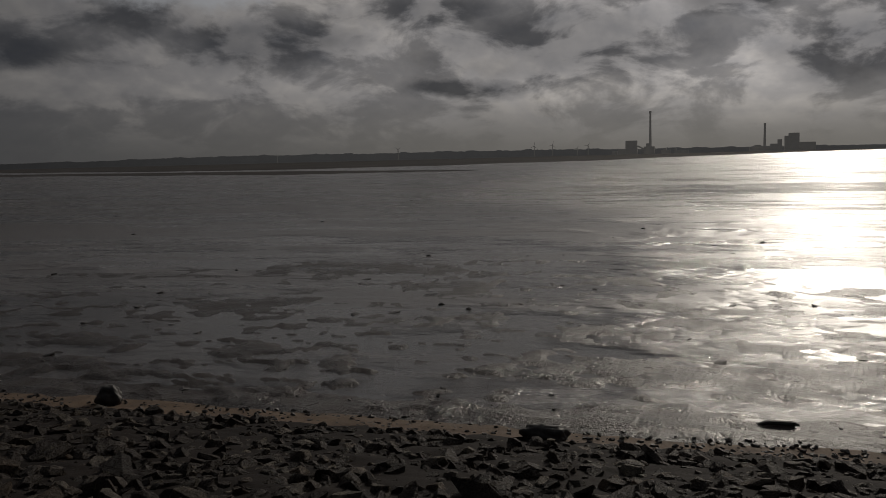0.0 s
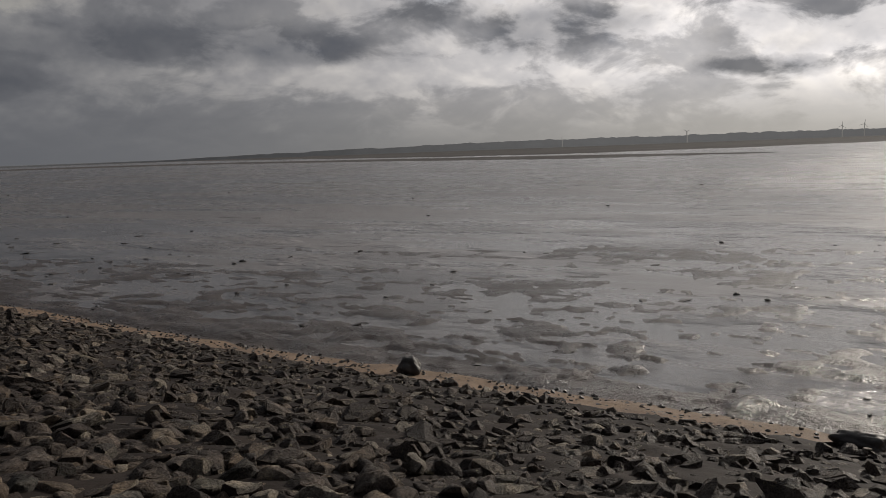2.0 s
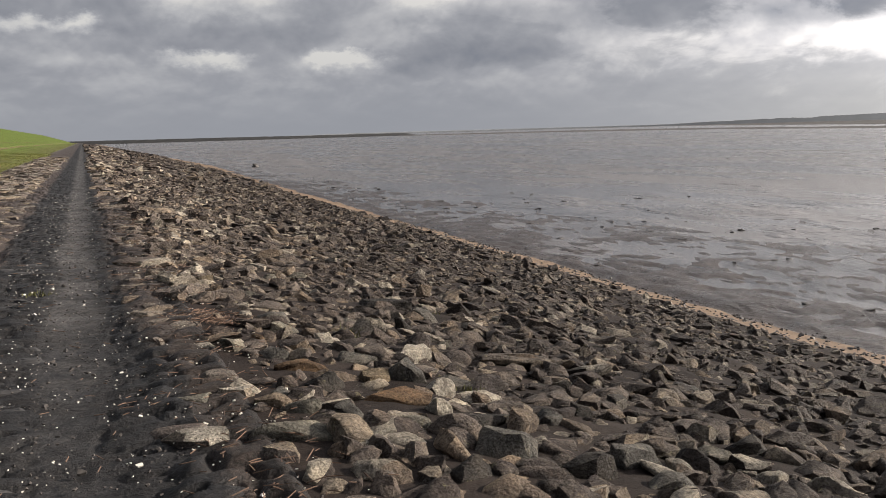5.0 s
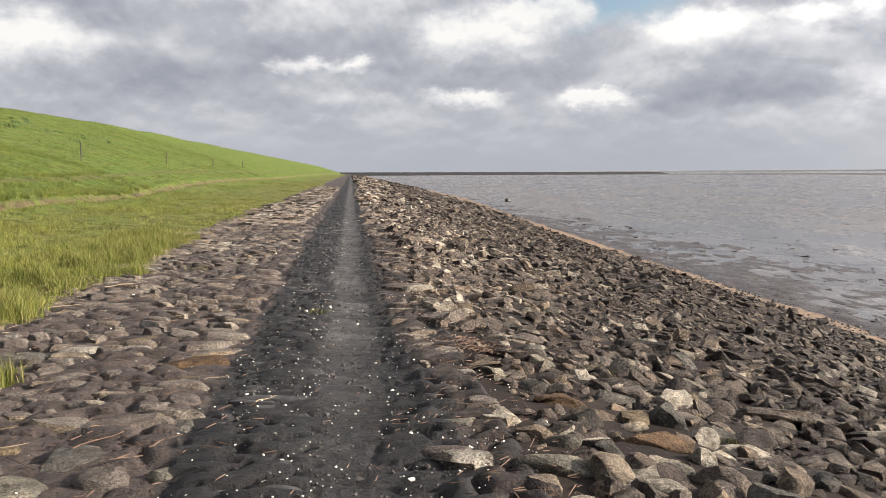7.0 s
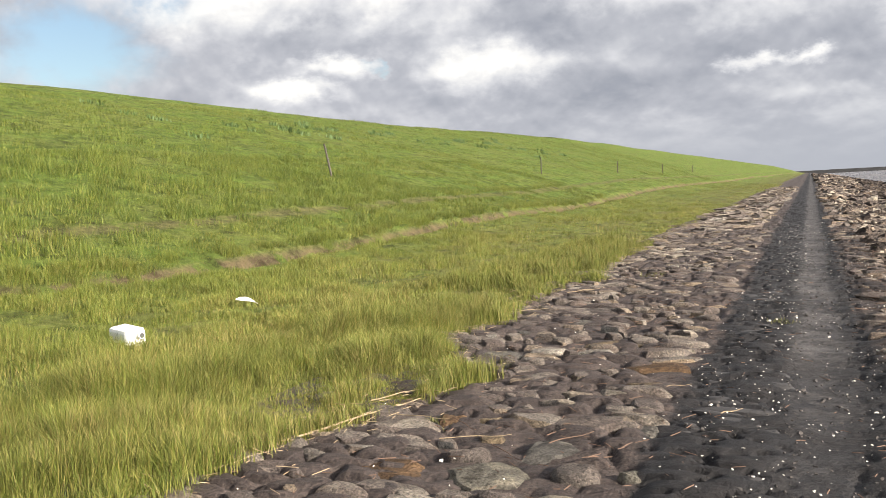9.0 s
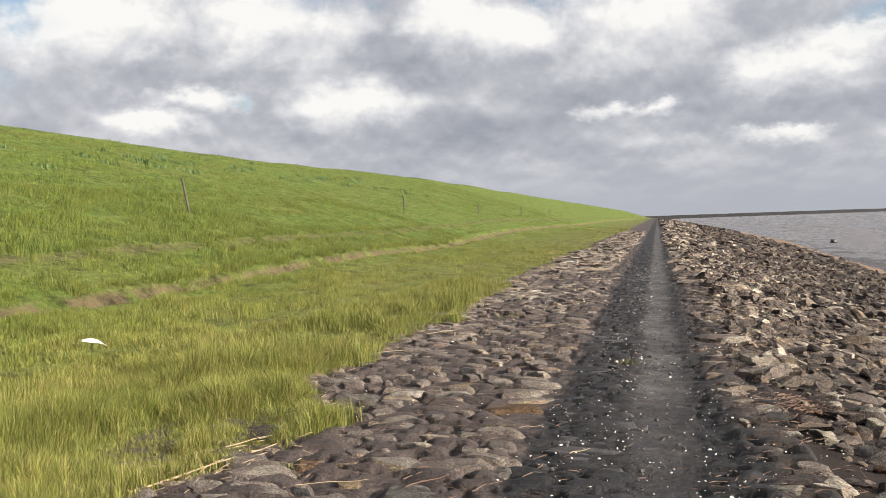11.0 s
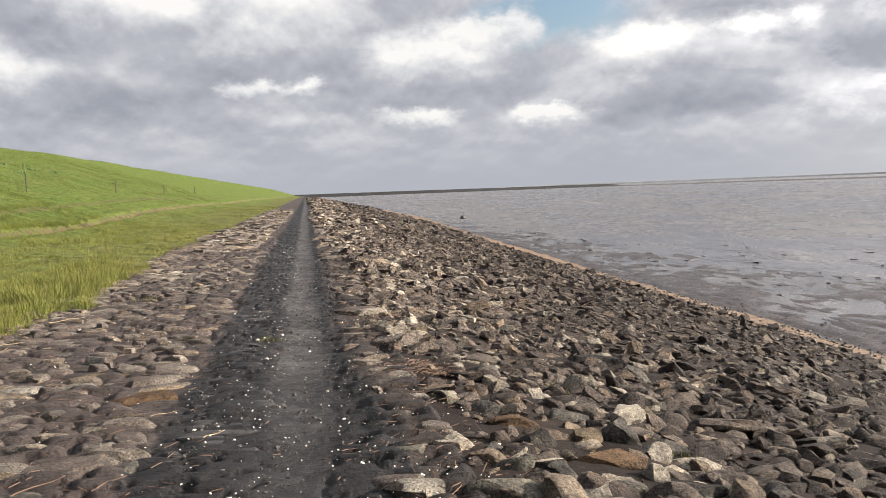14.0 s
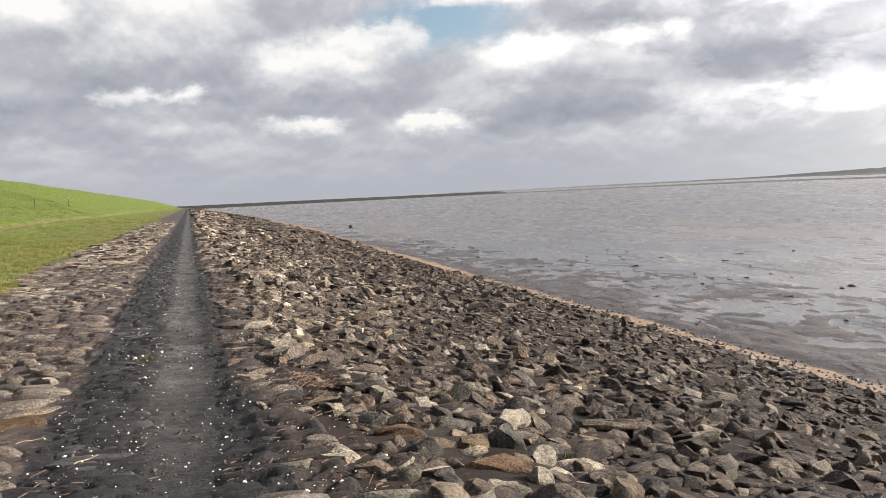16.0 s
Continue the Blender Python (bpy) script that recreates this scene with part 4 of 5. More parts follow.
def make_paving(k, p):
    v = spot(k)
    r = variety(k)
    n = k.noise(v, 6.0, 8.0, 0.62)
    g = k.noise(v, 70.0, 5.0, 0.7)
    tone = k.ramp(r, [(0.0, (0.0780, 0.0635, 0.0560)), (0.35, (0.1287, 0.1089, 0.0930)), (0.65, (0.1756, 0.1510, 0.1254)), (0.85, (0.2028, 0.1551, 0.1052)), (1.0, (0.2808, 0.2622, 0.2266))])
    col = k.mix(1.0, tone, k.ramp(n, [(0.25, (0.3168, 0.3168, 0.3168)), (0.55, (1, 1, 1)), (0.78, (1.5, 1.45, 1.4))]), "MULTIPLY")
    cover = k.step(k.noise(v, 2.6, 6.0, 0.65), 0.42, 0.60)
    col = k.mix(k.math("MULTIPLY", cover, 0.62), col, (0.088, 0.066, 0.056, 1))
    col = k.mix(1.0, col, k.ramp(g, [(0.3, (0.2534, 0.2534, 0.2534)), (0.5, (1, 1, 1)), (0.68, (1.9, 1.85, 1.8))]), "MULTIPLY")
    k.put(p, "Base_Color", col)
    k.put(p, "IOR", 1.3)
    k.put(p, "Roughness", 0.85)
    k.put(p, "Normal", k.bump(k.math("ADD", n, k.math("MULTIPLY", g, 0.45)), 1.0, 0.07))


PAVING = material("paving_stone", make_paving)
DARK_SETT = plain("dark_sett", (0.022, 0.0195, 0.0190), 0.8, 14, 0.4, 0.6, 0.02)
build_rubble()
build_paving()


# ---- grass ----
def blades(name, x, y, height, width, label, mat=None, parent=None, lean=0.6):
    """Grass blades of two joints each, as one mesh."""
    n = len(x)
    z = land(x, y) - 0.01
    a = rng.uniform(0, math.tau, n)
    b = a + rng.normal(1.57, 0.5, n)
    bend = np.abs(rng.normal(0.25, lean, n)) * height
    ux, uy = np.cos(a) * width * 0.5, np.sin(a) * width * 0.5
    ex, ey = np.cos(b) * bend, np.sin(b) * bend
    P = np.zeros((n, 5, 3))
    P[:, 0] = np.stack([x - ux, y - uy, z], -1)
    P[:, 1] = np.stack([x + ux, y + uy, z], -1)
    P[:, 2] = np.stack([x + ux * 0.8 + ex * 0.35, y + uy * 0.8 + ey * 0.35, z + height * 0.55], -1)
    P[:, 3] = np.stack([x - ux * 0.8 + ex * 0.35, y - uy * 0.8 + ey * 0.35, z + height * 0.55], -1)
    P[:, 4] = np.stack([x + ex, y + ey, z + height], -1)
    F = np.array([[0, 1, 2], [0, 2, 3], [3, 2, 4]])[None] + (np.arange(n) * 5)[:, None, None]
    if mat is None and np.mean(width) > 0.0078:
        # further off a plain pointed blade will do
        P, F = P[:, [0, 1, 4]], np.arange(n * 3).reshape(n, 1, 3)
    ob = new(name, raw_mesh(name, P.reshape(-1, 3), F.reshape(-1, 3), mat or BLADE, False))
    if parent:
        ob.parent = parent
    return tagged(ob, label, "grass", kind="stuff")


def grass_field(x0, x1, y0, y1, per_m2, height, width, clump, label):
    n = int((x1 - x0) * (y1 - y0) * per_m2)
    x, y = rng.uniform(x0, x1, n), rng.uniform(y0, y1, n)
    ragged = grass_line(y)
    tuft = fbm(x * clump * 3.1, y * clump * 2.4, 3, 77)
    c = fbm(x * clump, y * clump * 0.7, 3, 75)
    worn = smooth(fbm(x * 0.9, y * 0.55, 4, 79), 0.50, 0.62) * smooth(x, -9.0, -6.0) * smooth(-x, 3.6, 4.4) * 0.6
    loose = rng.normal(0, 0.06, n)
    keep = (x < ragged + loose) & (rng.random(n) < (smooth(tuft, 0.26, 0.58) * 0.75 + 0.25 + 0.4 * smooth(x, -5.4, -4.6)) * (1 - worn))
    wob = 0.3 * (fbm(x * 0.9, y * 0.9, 3, 5) - 0.5)
    bend = 1.1 * smooth(y, 24, 70)
    rut = np.minimum(np.abs(x + bend + wob + 9.0), np.abs(x + bend + wob + 11.2) * 1.3)
    keep &= (rut > 0.30) | (rng.random(n) < 0.08) | (fbm(x * 1.8, y * 1.5, 3, 83) < 0.40)
    keep &= -x < np.maximum(y, 2.2) * 1.35 + 1.5
    x, y, c, tuft = x[keep], y[keep], c[keep], tuft[keep]
    h = height * (0.25 + 0.9 * smooth(c, 0.3, 0.7) + 0.7 * smooth(tuft, 0.4, 0.7)) * rng.uniform(0.5, 1.3, len(x))
    blades("grass", x, y, h, width * rng.uniform(0.6, 1.3, len(x)), label)


grass_field(-5.1, -2.2, 1.5, 9.0, 11500, 0.155, 0.0038, 1.1, "long pale green grass along the path edge")
grass_field(-5.1, -2.4, 9.0, 20.0, 4200, 0.15, 0.0055, 1.1, "long pale green grass along the path edge")
grass_field(-9.6, -5.0, 4.5, 11.0, 5200, 0.085, 0.0052, 0.9, "short green grass on the dike foot")
grass_field(-9.6, -5.0, 11.0, 20.0, 1900, 0.085, 0.0085, 0.9, "short green grass on the dike foot")
grass_field(-17.0, -9.5, 7.0, 26.0, 900, 0.11, 0.012, 0.8, "short green grass on the dike slope")
grass_field(-30.0, -16.0, 12.0, 45.0, 170, 0.085, 0.018, 0.6, "short green grass on the dike slope")
grass_field(-17.0, -2.7, 20.0, 45.0, 420, 0.09, 0.014, 0.6, "short green grass on the dike slope")
grass_field(-34.0, -2.8, 45.0, 120.0, 55, 0.07, 0.028, 0.4, "short green grass on the dike slope")


def rut_tussocks():
    """Longer tufts that overhang the upper edge of the wheel ruts."""
    n = 40000
    y = 8 + 36 * rng.random(n) ** 1.5
    side = rng.random(n) < 0.7
    x = np.where(side, -9.36, -11.5) - 1.1 * smooth(y, 24, 70) - np.abs(rng.normal(0, 0.14, n)) - 0.25 * (fbm(y * 0.9, y * 0 + 3, 3, 5) - 0.5)
    keep = fbm(x * 0 + 2.0, y * 2.3, 3, 87) > 0.46
    x, y = x[keep], y[keep]
    blades("grass", x, y, 0.17 * rng.uniform(0.5, 1.3, len(x)), 0.009 * rng.uniform(0.6, 1.4, len(x)), "tussocks of grass along the wheel ruts")


rut_tussocks()


def weed_clump(x, y, size):
    base = thing("weed_clump", (x, y, float(land(x, y))), "dark broad-leaved weed clump in the dike grass", "weed", "weed clumps on the dike")
    n = 34
    ob = blades("leaves", x + rng.normal(0, 0.3 * size, n), y + rng.normal(0, 0.45 * size, n), size * rng.uniform(0.15, 0.42, n), np.full(n, 0.10 * size), "", WEED)
    ob.parent = base
    ob.matrix_parent_inverse = base.matrix_basis.inverted()
    for key in ("category", "kind"):
        if key in ob:
            del ob[key]


for i in range(46):
    x = -17.0 - 14.0 * float(value_noise(np.array(i * 3.7), np.array(0.5), 33))
    y = 21.0 + i * 1.15 + 9.0 * float(value_noise(np.array(i * 5.3), np.array(2.5), 34))
    weed_clump(x, y, 0.42 + 0.35 * float(value_noise(np.array(i * 2.9), np.array(7.5), 35)))


# ---- small litter ----
def scatter_bits():
    # shells and chips on the path
    n = 1800
    y = 2.4 + 24 * rng.random(n) ** 1.7
    x = np.where(rng.random(n) < 0.5, rng.normal(-0.45, 0.26, n), rng.normal(0.62, 0.30, n))
    x = np.where(rng.random(n) < 0.15, rng.uniform(-3, 0.9, n), x)
    s = rng.uniform(0.004, 0.0095, n) * np.where(rng.random(n) < 0.1, 2.2, 1.0)
    size = np.stack([s * rng.uniform(1, 1.6, n), s, s * 0.5], -1)
    place = np.stack([x, y, land(x, y) + 0.026 + 0.016 * rng.random(n)], -1)
    turns = turn_matrices(rng.uniform(0, 6.3, n), rng.normal(0, 0.3, n), rng.normal(0, 0.3, n))
    joined("shells", LOW, rng.integers(0, len(LOW), n), place, size, turns, SHELL, path, "small bleached shells and chips strewn about")
    n = 2600
    y = 2.3 + 20 * rng.random(n) ** 1.6
    x = rng.uniform(-0.85, 0.95, n)
    s = rng.uniform(0.005, 0.013, n) * np.where(rng.random(n) < 0.1, 1.9, 1.0)
    size = np.stack([s * rng.uniform(1, 1.8, n), s, s * 0.7], -1)
    place = np.stack([x, y, land(x, y) + 0.010 + 0.014 * rng.random(n)], -1)
    joined("grit", LOW, rng.integers(0, len(LOW), n), place, size, turn_matrices(rng.uniform(0, 6.3, n), rng.normal(0, 0.3, n), rng.normal(0, 0.3, n)), GRIT, path, "dark grit and small clods on the path")
    # straw and reed scraps
    for n, cx, sx, y0, y1, mat, label in ((1300, 0.82, 0.24, 2.6, 26, TWIG, "brown scraps of reed and weed"), (500, -1.6, 0.8, 2.5, 14, TWIG, "thin dry twigs on the stones"), (260, 1.05, 0.16, 6.9, 7.5, TWIG, "small heap of brown reed scraps")):
        y = y0 + (y1 - y0) * rng.random(n) ** 1.4
        x = rng.normal(cx, sx, n)
        l = rng.uniform(0.02, 0.11, n)
        size = np.stack([l, np.full(n, 0.004), np.full(n, 0.004)], -1)
        place = np.stack([x, y, land(x, y) + 0.035 + 0.02 * rng.random(n)], -1)
        joined("straw", LOW, rng.integers(0, len(LOW), n), place, size, turn_matrices(rng.uniform(0, 6.3, n), rng.normal(0, 0.1, n), rng.normal(0, 0.15, n)), mat, path, label)
    n = 800
    y = 2.2 + 22 * rng.random(n) ** 1.3
    x = grass_line(y) + rng.normal(-0.05, 0.22, n)
    l = rng.uniform(0.03, 0.14, n)
    size = np.stack([l, np.full(n, 0.0035), np.full(n, 0.0035)], -1)
    place = np.stack([x, y, land(x, y) + 0.02 + 0.06 * rng.random(n)], -1)
    joined("straw", LOW, rng.integers(0, len(LOW), n), place, size, turn_matrices(rng.uniform(0, 6.3, n), rng.normal(0, 0.2, n), rng.normal(0, 0.25, n)), REED, path, "matted dry straw along the grass edge")
    # broken crusts of mud standing out of the wet flat
    n = 190
    y = -6 + 62 * rng.random(n) ** 1.25
    x = foot(y) + 1.2 + np.abs(rng.normal(0, 4.2, n)) * (1 + 1.2 * np.exp(-((y - 1) / 11) ** 2))
    s = rng.uniform(0.05, 0.17, n) * (1 + 0.012 * y)
    size = np.stack([s * rng.uniform(0.8, 1.3, n), s * rng.uniform(1.0, 2.2, n), s * rng.uniform(0.14, 0.3, n)], -1)
    place = np.stack([x, y, np.full(n, SEA + 0.006)], -1)
    joined("mud_crusts", WORN, rng.integers(0, len(WORN), n), place, size, turn_matrices(rng.uniform(0, 6.3, n), rng.normal(0, 0.12, n), rng.normal(0, 0.12, n)), BLACK_STONE, flat, "broken dark crusts of mud on the wet flat")
    # pebbles on the sand and the mud beside it
    n = 1900
    y = -4 + 34 * rng.random(n) ** 1.3
    x = foot(y) + np.abs(rng.normal(0.35, 0.45, n))
    s = rng.uniform(0.012, 0.045, n)
    size = np.stack([s * 1.4, s, s * 0.7], -1)
    z = np.interp(x - foot(y), [0, 1.0, 1.5], [-1.48, -1.60, -1.59]) + s * 0.2
    joined("pebbles", LOW, rng.integers(0, len(LOW), n), np.stack([x, y, z], -1), size, turn_matrices(rng.uniform(0, 6.3, n), rng.normal(0, 0.3, n), rng.normal(0, 0.3, n)), BLACK_STONE, sand, "small dark pebbles on the sand")


scatter_bits()


def reed_stalk(a, b, r, mat=REED):
    (ax, ay), (bx, by) = a, b
    L = math.hypot(bx - ax, by - ay)
    bm = bmesh.new()
    k = 7
    tube(bm, [(L * i / k, 0.004 * math.sin(i * 1.9), 0.004 * math.sin(i * 1.3 + ax)) for i in range(k + 1)], [0.5 * r * (1 - 0.5 * i / k) for i in range(k + 1)], 6)
    ob = part("reed_stalk", bm, mat)
    z0, z1 = float(land(ax, ay)) + 0.06, float(land(bx, by)) + 0.06
    ob.matrix_world = pose(ax, ay, z0, 0, -math.degrees(math.atan2(z1 - z0, L)), math.degrees(math.atan2(by - ay, bx - ax)))
    tagged(ob, "dry pale reed stalk lying at the grass edge" if mat is REED else "dark twig lying on the stones", "reed stalk", "reed stalks on the stones")


for a, b, r in (((-3.02, 4.28), (-2.62, 5.42), 0.013), ((-2.95, 5.3), (-2.72, 5.75), 0.008), ((-3.1, 3.75), (-2.95, 4.2), 0.008), ((-2.95, 6.3), (-2.7, 6.75), 0.008), ((-3.35, 9.3), (-2.95, 9.75), 0.009),
                ((-1.02, 6.05), (-0.86, 6.12), 0.006), ((-0.60, 5.40), (-0.48, 5.52), 0.007), ((-2.1, 4.55), (-1.7, 4.7), 0.006), ((-3.1, 11.2), (-2.75, 11.6), 0.009), ((-2.6, 5.0), (-2.2, 4.95), 0.006)):
    reed_stalk(a, b, r)
for a, b in (((-1.75, 4.5), (-1.5, 4.25)), ((-1.45, 4.6), (-1.25, 4.85)), ((-2.2, 5.0), (-1.95, 4.75))):
    reed_stalk(a, b, 0.007, TWIG)


def green_tuft(x, y, n, h, spread):
    base = thing("green_tuft", (x, y, float(land(x, y))), "small yellow-green tuft growing between the stones", "plant", "tufts between the stones")
    px, py = x + rng.normal(0, spread, n), y + rng.normal(0, spread, n)
    ob = blades("leaves", px, py, h * rng.uniform(0.5, 1.2, n), np.full(n, 0.012), "", MOSS)
    ob.parent = base
    ob.matrix_parent_inverse = base.matrix_basis.inverted()
    for key in ("category", "kind"):
        if key in ob:
            del ob[key]


for x, y, n, h, s in ((2.02, 6.74, 100, 0.11, 0.05), (2.28, 6.15, 70, 0.08, 0.06), (2.38, 5.15, 60, 0.08, 0.05), (-0.35, 9.2, 60, 0.05, 0.06), (3.4, 8.3, 60, 0.08, 0.06), (-2.3, 13.5, 80, 0.08, 0.1), (-2.35, 5.0, 60, 0.06, 0.06)):
    green_tuft(x, y, n, h, s)


# ---- fence posts ----
def fence_post(x, y, h, lean_x, lean_y, r=0.045):
    base = thing("fence_post", (x, y, float(land(x, y)) - 0.05), "weathered wooden fence post standing in the grass", "fence post", "fence posts on the dike")
    bm = bmesh.new()
    top = (lean_x, lean_y, h)
    tube(bm, [(0, 0, -0.1), (top[0] * 0.5, top[1] * 0.5, h * 0.5), top, (top[0], top[1], h + 0.012)], [r, r * 0.95, r * 0.9, r * 0.6], 9)
    part("shaft", bm, WOOD, base)
    for f in (0.55, 0.85):
        bm = bmesh.new()
        box(bm, (0.03, 0.03, 0.05), Matrix.Translation((top[0] * f + r, top[1] * f, h * f)), 0.006)
        part("insulator", bm, BLACK_PLASTIC, base, "small black fence insulator")


for ux, uy, h, lx, ly in ((-0.5072, 0.8615, 1.12, -0.19, -0.06), (-0.2858, 0.9581, 1.0, 0.0, 0.0), (-0.2021, 0.9793, 0.95, 0.02, 0), (-0.153, 0.9882, 0.95, 0, 0), (-0.1212, 0.9926, 0.95, 0, 0)):
    fence_post(-14.0, 0.04 + 14.0 * uy / -ux, h, lx, ly, 0.034 if h > 0.96 else 0.045)


# ---- flotsam ----
def canister(x, y):
    base = thing("plastic_canister", (x, y, float(land(x, y)) + 0.02), "white plastic canister lying in the grass", "canister", turn=-18)
    bm = bmesh.new()
    box(bm, (0.34, 0.20, 0.17), Matrix.Translation((0, 0, 0.10)) @ pose(0, 0, 0, 4, 3, 0), 0.035)
    part("body", bm, PLASTIC, base)
    bm = bmesh.new()
    tube(bm, [(0.165, 0.03, 0.115), (0.20, 0.03, 0.115), (0.215, 0.03, 0.115)], [0.034, 0.034, 0.03], 12)
    part("neck", bm, PLASTIC, base)
    bm = bmesh.new()
    tube(bm, [(0.212, 0.03, 0.115), (0.219, 0.03, 0.115)], [0.025, 0.024], 12)
    part("opening", bm, BLACK_PLASTIC, base, "dark open mouth")
    bm = bmesh.new()
    tube(bm, [(-0.172, -0.05, 0.07), (-0.195, -0.05, 0.09), (-0.195, -0.05, 0.13), (-0.172, -0.05, 0.15)], [0.012] * 4, 8)
    part("handle", bm, PLASTIC, base)


canister(-5.95, 6.15)
bm = bmesh.new()
for i in range(9):
    t = i / 8
    w = 0.02 * math.sin(math.pi * (0.12 + 0.86 * t)) + 0.006
    c = Vector((0.28 * (t - 0.5), 0.02 * math.sin(3 * t), 0.05 + 0.015 * math.sin(math.pi * t)))
    for s, dz in ((-1, 0), (1, 0), (1, -0.008), (-1, -0.008)):
        bm.verts.new(c + Vector((0, s * w, dz + 0.01 * s * math.sin(5 * t))))
bm.verts.ensure_lookup_table()
for i in range(8):
    for s in range(4):
        bm.faces.new([bm.verts[j] for j in (4 * i + s, 4 * i + (s + 1) % 4, 4 * i + 4 + (s + 1) % 4, 4 * i + 4 + s)])
bm.faces.new([bm.verts[j] for j in (3, 2, 1, 0)]), bm.faces.new([bm.verts[j] for j in (32, 33, 34, 35)])
ob = part("plastic_scrap", bm, PLASTIC)
ob.matrix_world = pose(-6.35, 8.55, float(land(-6.35, 8.55)) + 0.03, 20, 14, 14)
tagged(ob, "white torn strip of plastic lying in the grass", "plastic scrap")


def rock(name, at, size, seed, label, category, group="", mat=None, turn=0.0):
    bm = bmesh.new()
    bmesh.ops.create_icosphere(bm, subdivisions=4, radius=0.5)
    off = Vector((seed * 3.7, seed * 1.3, 0))
    for v in bm.verts:
        q = v.co.normalized()
        f = 1 + 0.35 * noise.noise(q * 1.4 + off) + 0.16 * noise.noise(q * 3.4 + off) + 0.06 * noise.noise(q * 9 + off)
        v.co = Vector((v.co.x * size[0], v.co.y * size[1], v.co.z * size[2])) * f
    ob = part(name, bm, mat or BLACK_STONE)
    for f in ob.data.polygons:
        f.use_smooth = True
    ob.matrix_world = pose(*at, 0, 0, turn)
    return tagged(ob, label, category, group)


rock("boulder", (9.22, 6.95, -1.44), (0.28, 0.31, 0.29), 1, "rounded dark wet boulder at the edge of the sand", "boulder", "boulders on the sand")
rock("boulder", (8.92, 1.38, -1.44), (0.24, 0.48, 0.24), 2, "long dark wet boulder at the edge of the sand", "boulder", "boulders on the sand", turn=8)
rock("boulder", (16.2, 88.2, -1.5), (0.6, 0.6, 0.5), 3, "black boulder standing alone on the mud", "boulder")
for i, (x, y, s) in enumerate(((17.3, 5.0, 0.32), (16.9, 4.3, 0.25), (20.6, 17.6, 0.3), (17.4, 19.4, 0.42), (16.9, 19.2, 0.3), (11.2, 10.9, 0.22), (11.3, 9.8, 0.18), (14.2, 11.4, 0.2), (12.0, 0.5, 0.34), (12.9, 2.1, 0.2), (30.5, -2.2, 0.4), (26.0, 8.0, 0.3), (33.0, 24.0, 0.35), (24.0, 30.0, 0.3),
                                 (40.0, 18.0, 0.4), (52.0, 60.0, 0.5), (28.0, 46.0, 0.35), (45.0, 34.0, 0.4), (36.0, 2.0, 0.35), (60.0, 20.0, 0.5), (22.0, 12.5, 0.25), (14.8, 7.4, 0.2), (13.3, 15.0, 0.2), (19.0, 26.0, 0.25), (11.0, 3.1, 0.18), (12.2, -1.4, 0.22), (48.0, 90.0, 0.5), (70.0, 64.0, 0.6))):
    s *= 0.45
    rock("mud_stone", (x, y, SEA + s * 0.1), (s, s * (0.8 + 0.5 * ((i * 7) % 5) / 5), s * 0.42), 10 + i, "small dark stone lying on the wet mud", "stone", "stones on the mud", turn=i * 37)

# a sodden piece of driftwood
bm = bmesh.new()
tube(bm, [(-0.35, 0, 0.02), (-0.2, 0.03, 0.05), (0.0, 0.0, 0.06), (0.2, -0.03, 0.05), (0.36, 0.02, 0.03)], [0.05, 0.085, 0.075, 0.07, 0.04], 10)
tube(bm, [(-0.2, 0.0, 0.06), (-0.27, 0.12, 0.12)], [0.035, 0.02], 7)
ob = part("driftwood_log", bm, BLACK_STONE)
ob.matrix_world = pose(10.25, -1.0, SEA + 0.0, 0, 0, 100) @ Matrix.Diagonal((0.62, 0.62, 0.5, 1))
tagged(ob, "short dark sodden driftwood log on the mud", "driftwood")


# ---- distance ----
def bearing(deg, r):
    return r * math.sin(radians(deg)), r * math.cos(radians(deg))


def bank(name, rows, top, mat, label, category):
    """A low bank between a near and a far edge, given by bearing, near and far distance."""
    bm = bmesh.new()
    cross = []
    b0, b1 = rows[0][0], rows[-1][0]
    for i in range(121):
        b = b0 + (b1 - b0) * i / 120
        n, f = (float(np.interp(b, [r[0] for r in rows], [r[c] for r in rows])) for c in (1, 2))
        n *= 1 + 0.10 * (float(fbm(np.array(b * 1.7), np.array(0.3), 4, 81)) - 0.5)
        ring = []
        for d, z in ((n, SEA - 0.2), (n * 1.03 + 2, SEA + top), (f, SEA + top), (f + 10, SEA - 0.2)):
            x, y = bearing(b, d)
            ring.append(bm.verts.new((x, y, z)))
        cross.append(ring)
    for u, w in zip(cross, cross[1:]):
        for s in range(3):
            bm.faces.new((u[s], u[s + 1], w[s + 1], w[s]))
    bmesh.ops.recalc_face_normals(bm, faces=bm.faces[:])
    return tagged(part(name, bm, mat), label, category, kind="structure")


bank("foreshore", ((12, 3300, 3900), (30, 3000, 3700), (37, 2600, 3700), (42, 1100, 3700), (48, 620, 3700), (55, 420, 3700), (63, 350, 3700), (74, 370, 3700), (85, 470, 3700), (93, 900, 3700), (100, 1700, 3700), (130, 2400, 3700)), 0.25, FAR_FLAT, "dark flat salt marsh along the far shore", "foreshore")
bank("mud_bank", ((20, 780, 1050), (31, 660, 980), (40, 500, 690), (46, 370, 480), (55, 260, 350), (63, 208, 285), (70, 200, 235), (76, 200, 206)), 0.12, FAR_FLAT, "long low bank of dark mud in the water", "mud bank")


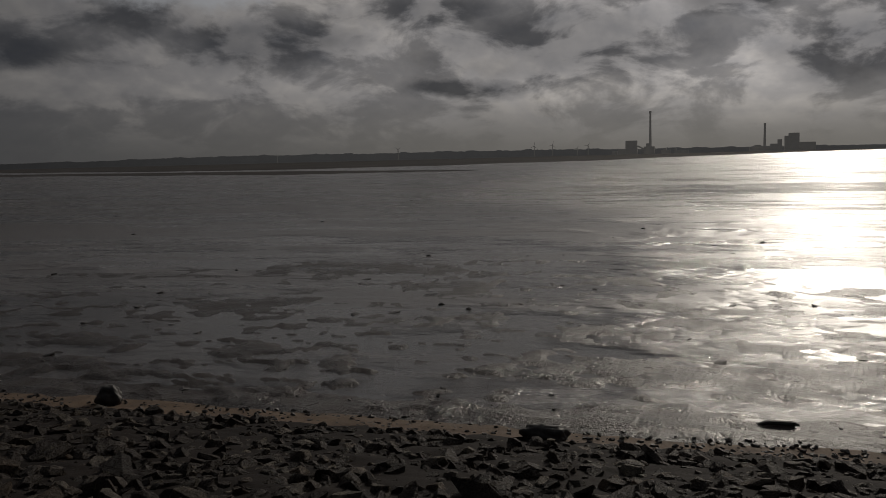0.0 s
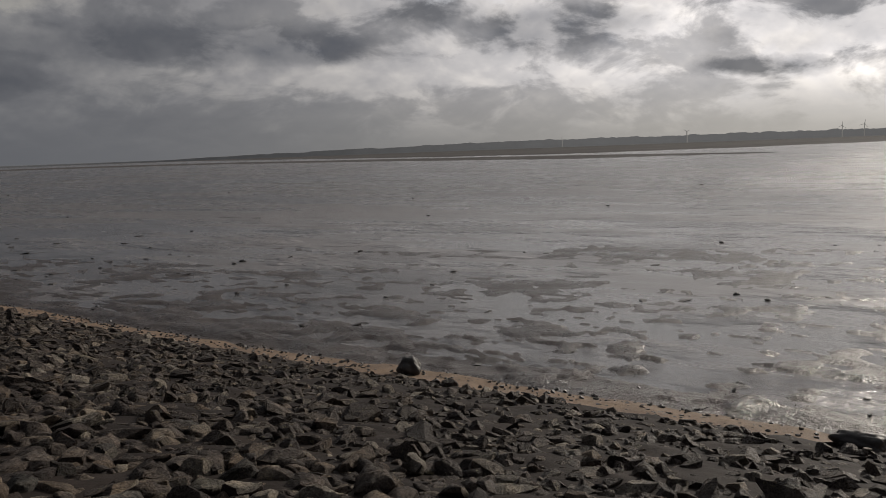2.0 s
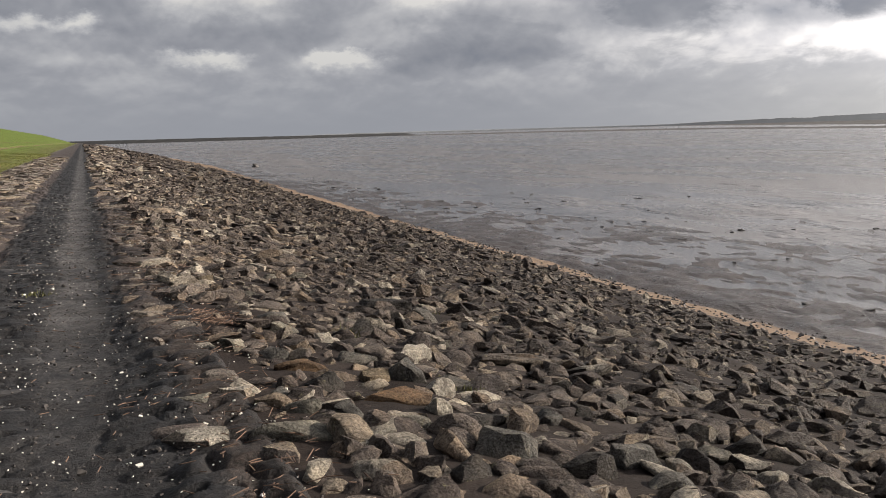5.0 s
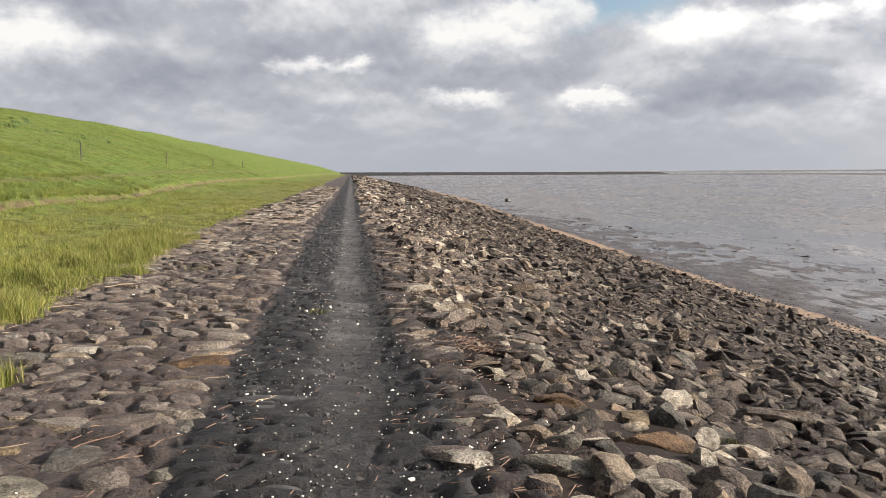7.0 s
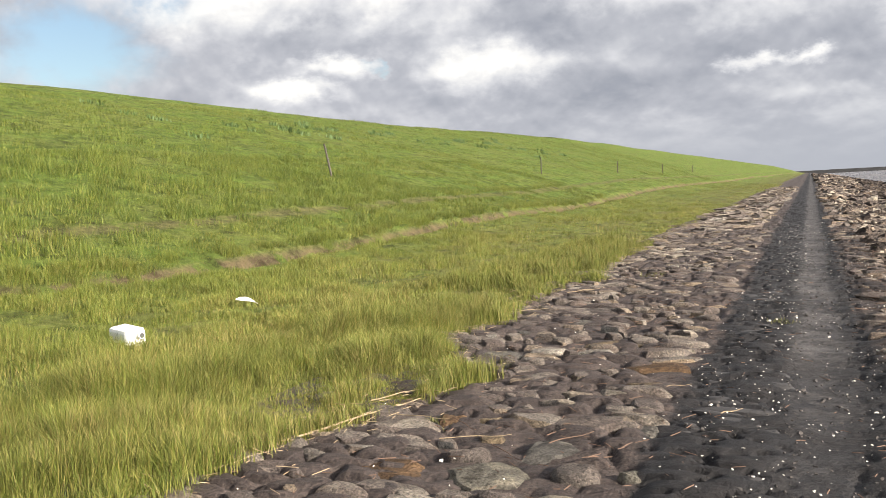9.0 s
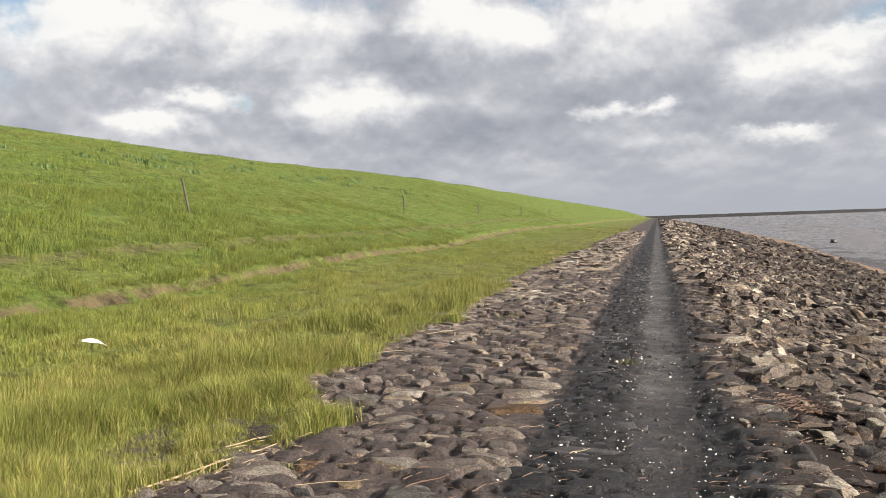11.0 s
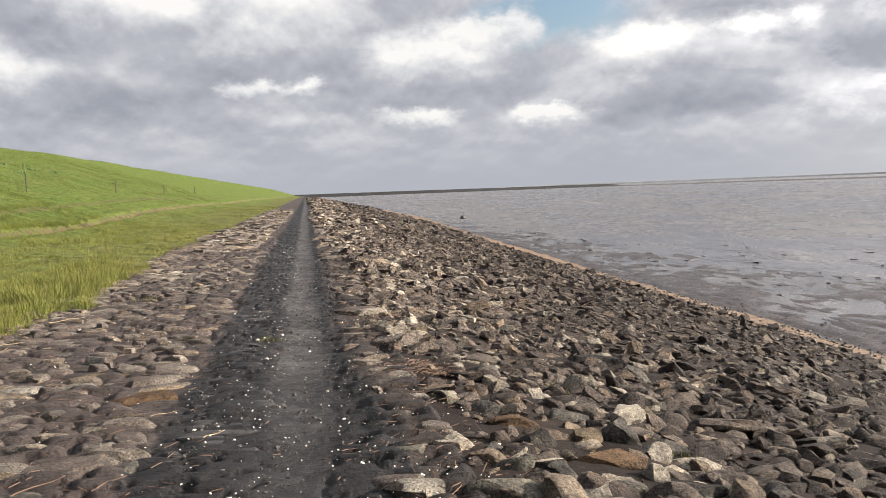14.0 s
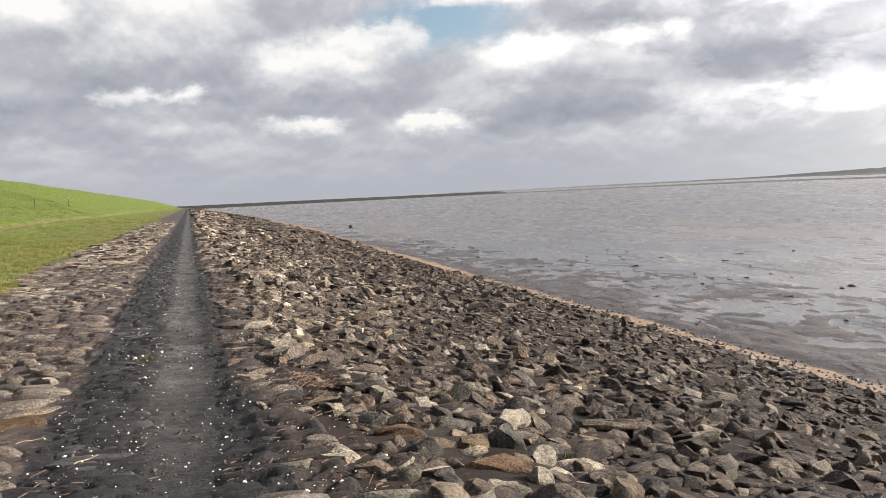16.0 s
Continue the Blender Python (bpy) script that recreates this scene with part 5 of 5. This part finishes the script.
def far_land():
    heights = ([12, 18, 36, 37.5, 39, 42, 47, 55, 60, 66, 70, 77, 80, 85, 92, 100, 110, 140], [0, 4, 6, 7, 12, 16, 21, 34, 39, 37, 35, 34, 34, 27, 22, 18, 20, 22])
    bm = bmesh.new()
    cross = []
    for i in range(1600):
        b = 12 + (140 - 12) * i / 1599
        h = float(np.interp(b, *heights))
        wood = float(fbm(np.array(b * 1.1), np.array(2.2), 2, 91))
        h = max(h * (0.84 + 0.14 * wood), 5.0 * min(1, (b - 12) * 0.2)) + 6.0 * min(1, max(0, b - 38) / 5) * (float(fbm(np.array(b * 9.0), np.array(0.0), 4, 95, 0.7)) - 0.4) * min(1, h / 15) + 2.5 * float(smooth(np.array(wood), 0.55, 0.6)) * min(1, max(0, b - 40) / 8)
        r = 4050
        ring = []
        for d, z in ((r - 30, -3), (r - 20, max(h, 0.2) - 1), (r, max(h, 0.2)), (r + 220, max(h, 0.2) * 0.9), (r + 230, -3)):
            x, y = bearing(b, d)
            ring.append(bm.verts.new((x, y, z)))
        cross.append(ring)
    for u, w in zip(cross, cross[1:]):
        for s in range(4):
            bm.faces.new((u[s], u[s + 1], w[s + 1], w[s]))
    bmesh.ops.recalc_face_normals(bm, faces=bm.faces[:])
    tagged(part("backdrop", bm, FAR_LAND), "low wooded far shore with a faint glow put in for haze", "far shore", kind="structure")


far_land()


def block(parent, name, y0, y1, h, depth=40, x=3985, chamfer=0.0):
    bm = bmesh.new()
    box(bm, (depth, abs(y1 - y0), h + 4), Matrix.Translation((0, (y0 + y1) / 2 - parent.location.y, h / 2 - 2)), 1.0)
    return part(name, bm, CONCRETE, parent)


def power_station(y, blocks, stack_y, stack_h, label):
    base = thing("power_station", (3985, y, 0), label, "power station", "power stations on the far shore")
    for name, a, b, h in blocks:
        block(base, name, a, b, h)
    bm = bmesh.new()
    tube(bm, [(0, stack_y - y, -2), (0, stack_y - y, stack_h * 0.5), (0, stack_y - y, stack_h)], [6.5, 5.0, 4.0], 20)
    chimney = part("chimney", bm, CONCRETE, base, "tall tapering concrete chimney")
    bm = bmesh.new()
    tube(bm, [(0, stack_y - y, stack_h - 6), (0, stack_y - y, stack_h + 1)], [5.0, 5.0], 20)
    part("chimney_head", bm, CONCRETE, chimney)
    return base


st = power_station(250, (("boiler_house", 313, 262, 60), ("annexe", 345, 313, 24), ("annexe", 372, 350, 14), ("turbine_hall", 232, 185, 32), ("filter_house", 222, 205, 46), ("annexe", 158, 118, 16), ("silo", 148, 134, 24), ("silo", 100, 92, 22), ("annexe", 92, 40, 11)), 205, 188, "grey coal power station with one tall chimney")
bm = bmesh.new()
tube(bm, [(0, 12, 36), (0, -20, 20)], [3.5, 3.5], 6)
part("conveyor", bm, CONCRETE, st, "sloping covered conveyor")
power_station(-340, (("boiler_house", -374, -415, 74), ("bunker", -358, -374, 62), ("silo", -330, -346, 48), ("annexe", -300, -330, 30), ("turbine_hall", -415, -480, 34), ("annexe", -235, -262, 26), ("annexe", -215, -300, 18)), -277, 118, "grey power station with a shorter chimney")


def wind_turbine(deg, r, h):
    x, y = bearing(deg, r)
    base = thing("wind_turbine", (x, y, 0), "tiny distant wind turbine on the far shore", "wind turbine", "wind turbines on the far shore")
    bm = bmesh.new()
    tube(bm, [(0, 0, -2), (0, 0, h)], [2.2, 1.5], 10)
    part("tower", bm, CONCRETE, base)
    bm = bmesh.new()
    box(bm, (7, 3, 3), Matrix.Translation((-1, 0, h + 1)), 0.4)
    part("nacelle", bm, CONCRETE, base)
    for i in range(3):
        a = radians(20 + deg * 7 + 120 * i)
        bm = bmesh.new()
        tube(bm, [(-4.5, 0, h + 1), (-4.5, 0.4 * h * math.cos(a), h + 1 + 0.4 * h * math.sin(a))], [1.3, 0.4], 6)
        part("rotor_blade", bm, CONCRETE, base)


for deg, h in ((79.6, 45), (80.8, 48), (82.4, 30), (83.1, 42), (62.7, 34), (70.6, 46)):
    wind_turbine(deg, 3950, h)


def dam():
    """The dark groyne that runs out into the water beyond the bend of the dike."""
    bm = bmesh.new()
    cross = []
    for i in range(181):
        t = i / 180
        c = Vector((-12 + 335 * t, 900 - 62 * t, 0))
        h = (3.5 - 1.0 * t + 0.5 * (float(fbm(np.array(t * 70.0), np.array(0.7), 3, 97)) - 0.5)) * min(1, (1 - t) * 22 + 0.05)
        ring = []
        for d, z in ((-9, -0.2), (-3.5, h - 0.1), (-1, h), (2, h), (9, -0.2)):
            ring.append(bm.verts.new(c + Vector((0.19 * d, d, SEA + z))))
        cross.append(ring)
    for u, w in zip(cross, cross[1:]):
        for s in range(4):
            bm.faces.new((u[s], u[s + 1], w[s + 1], w[s]))
    bm.faces.new(cross[0]), bm.faces.new(cross[-1][::-1])
    bmesh.ops.recalc_face_normals(bm, faces=bm.faces[:])
    tagged(part("groyne", bm, DAM_STONE), "long dark stone groyne reaching into the water", "groyne", kind="structure")


dam()
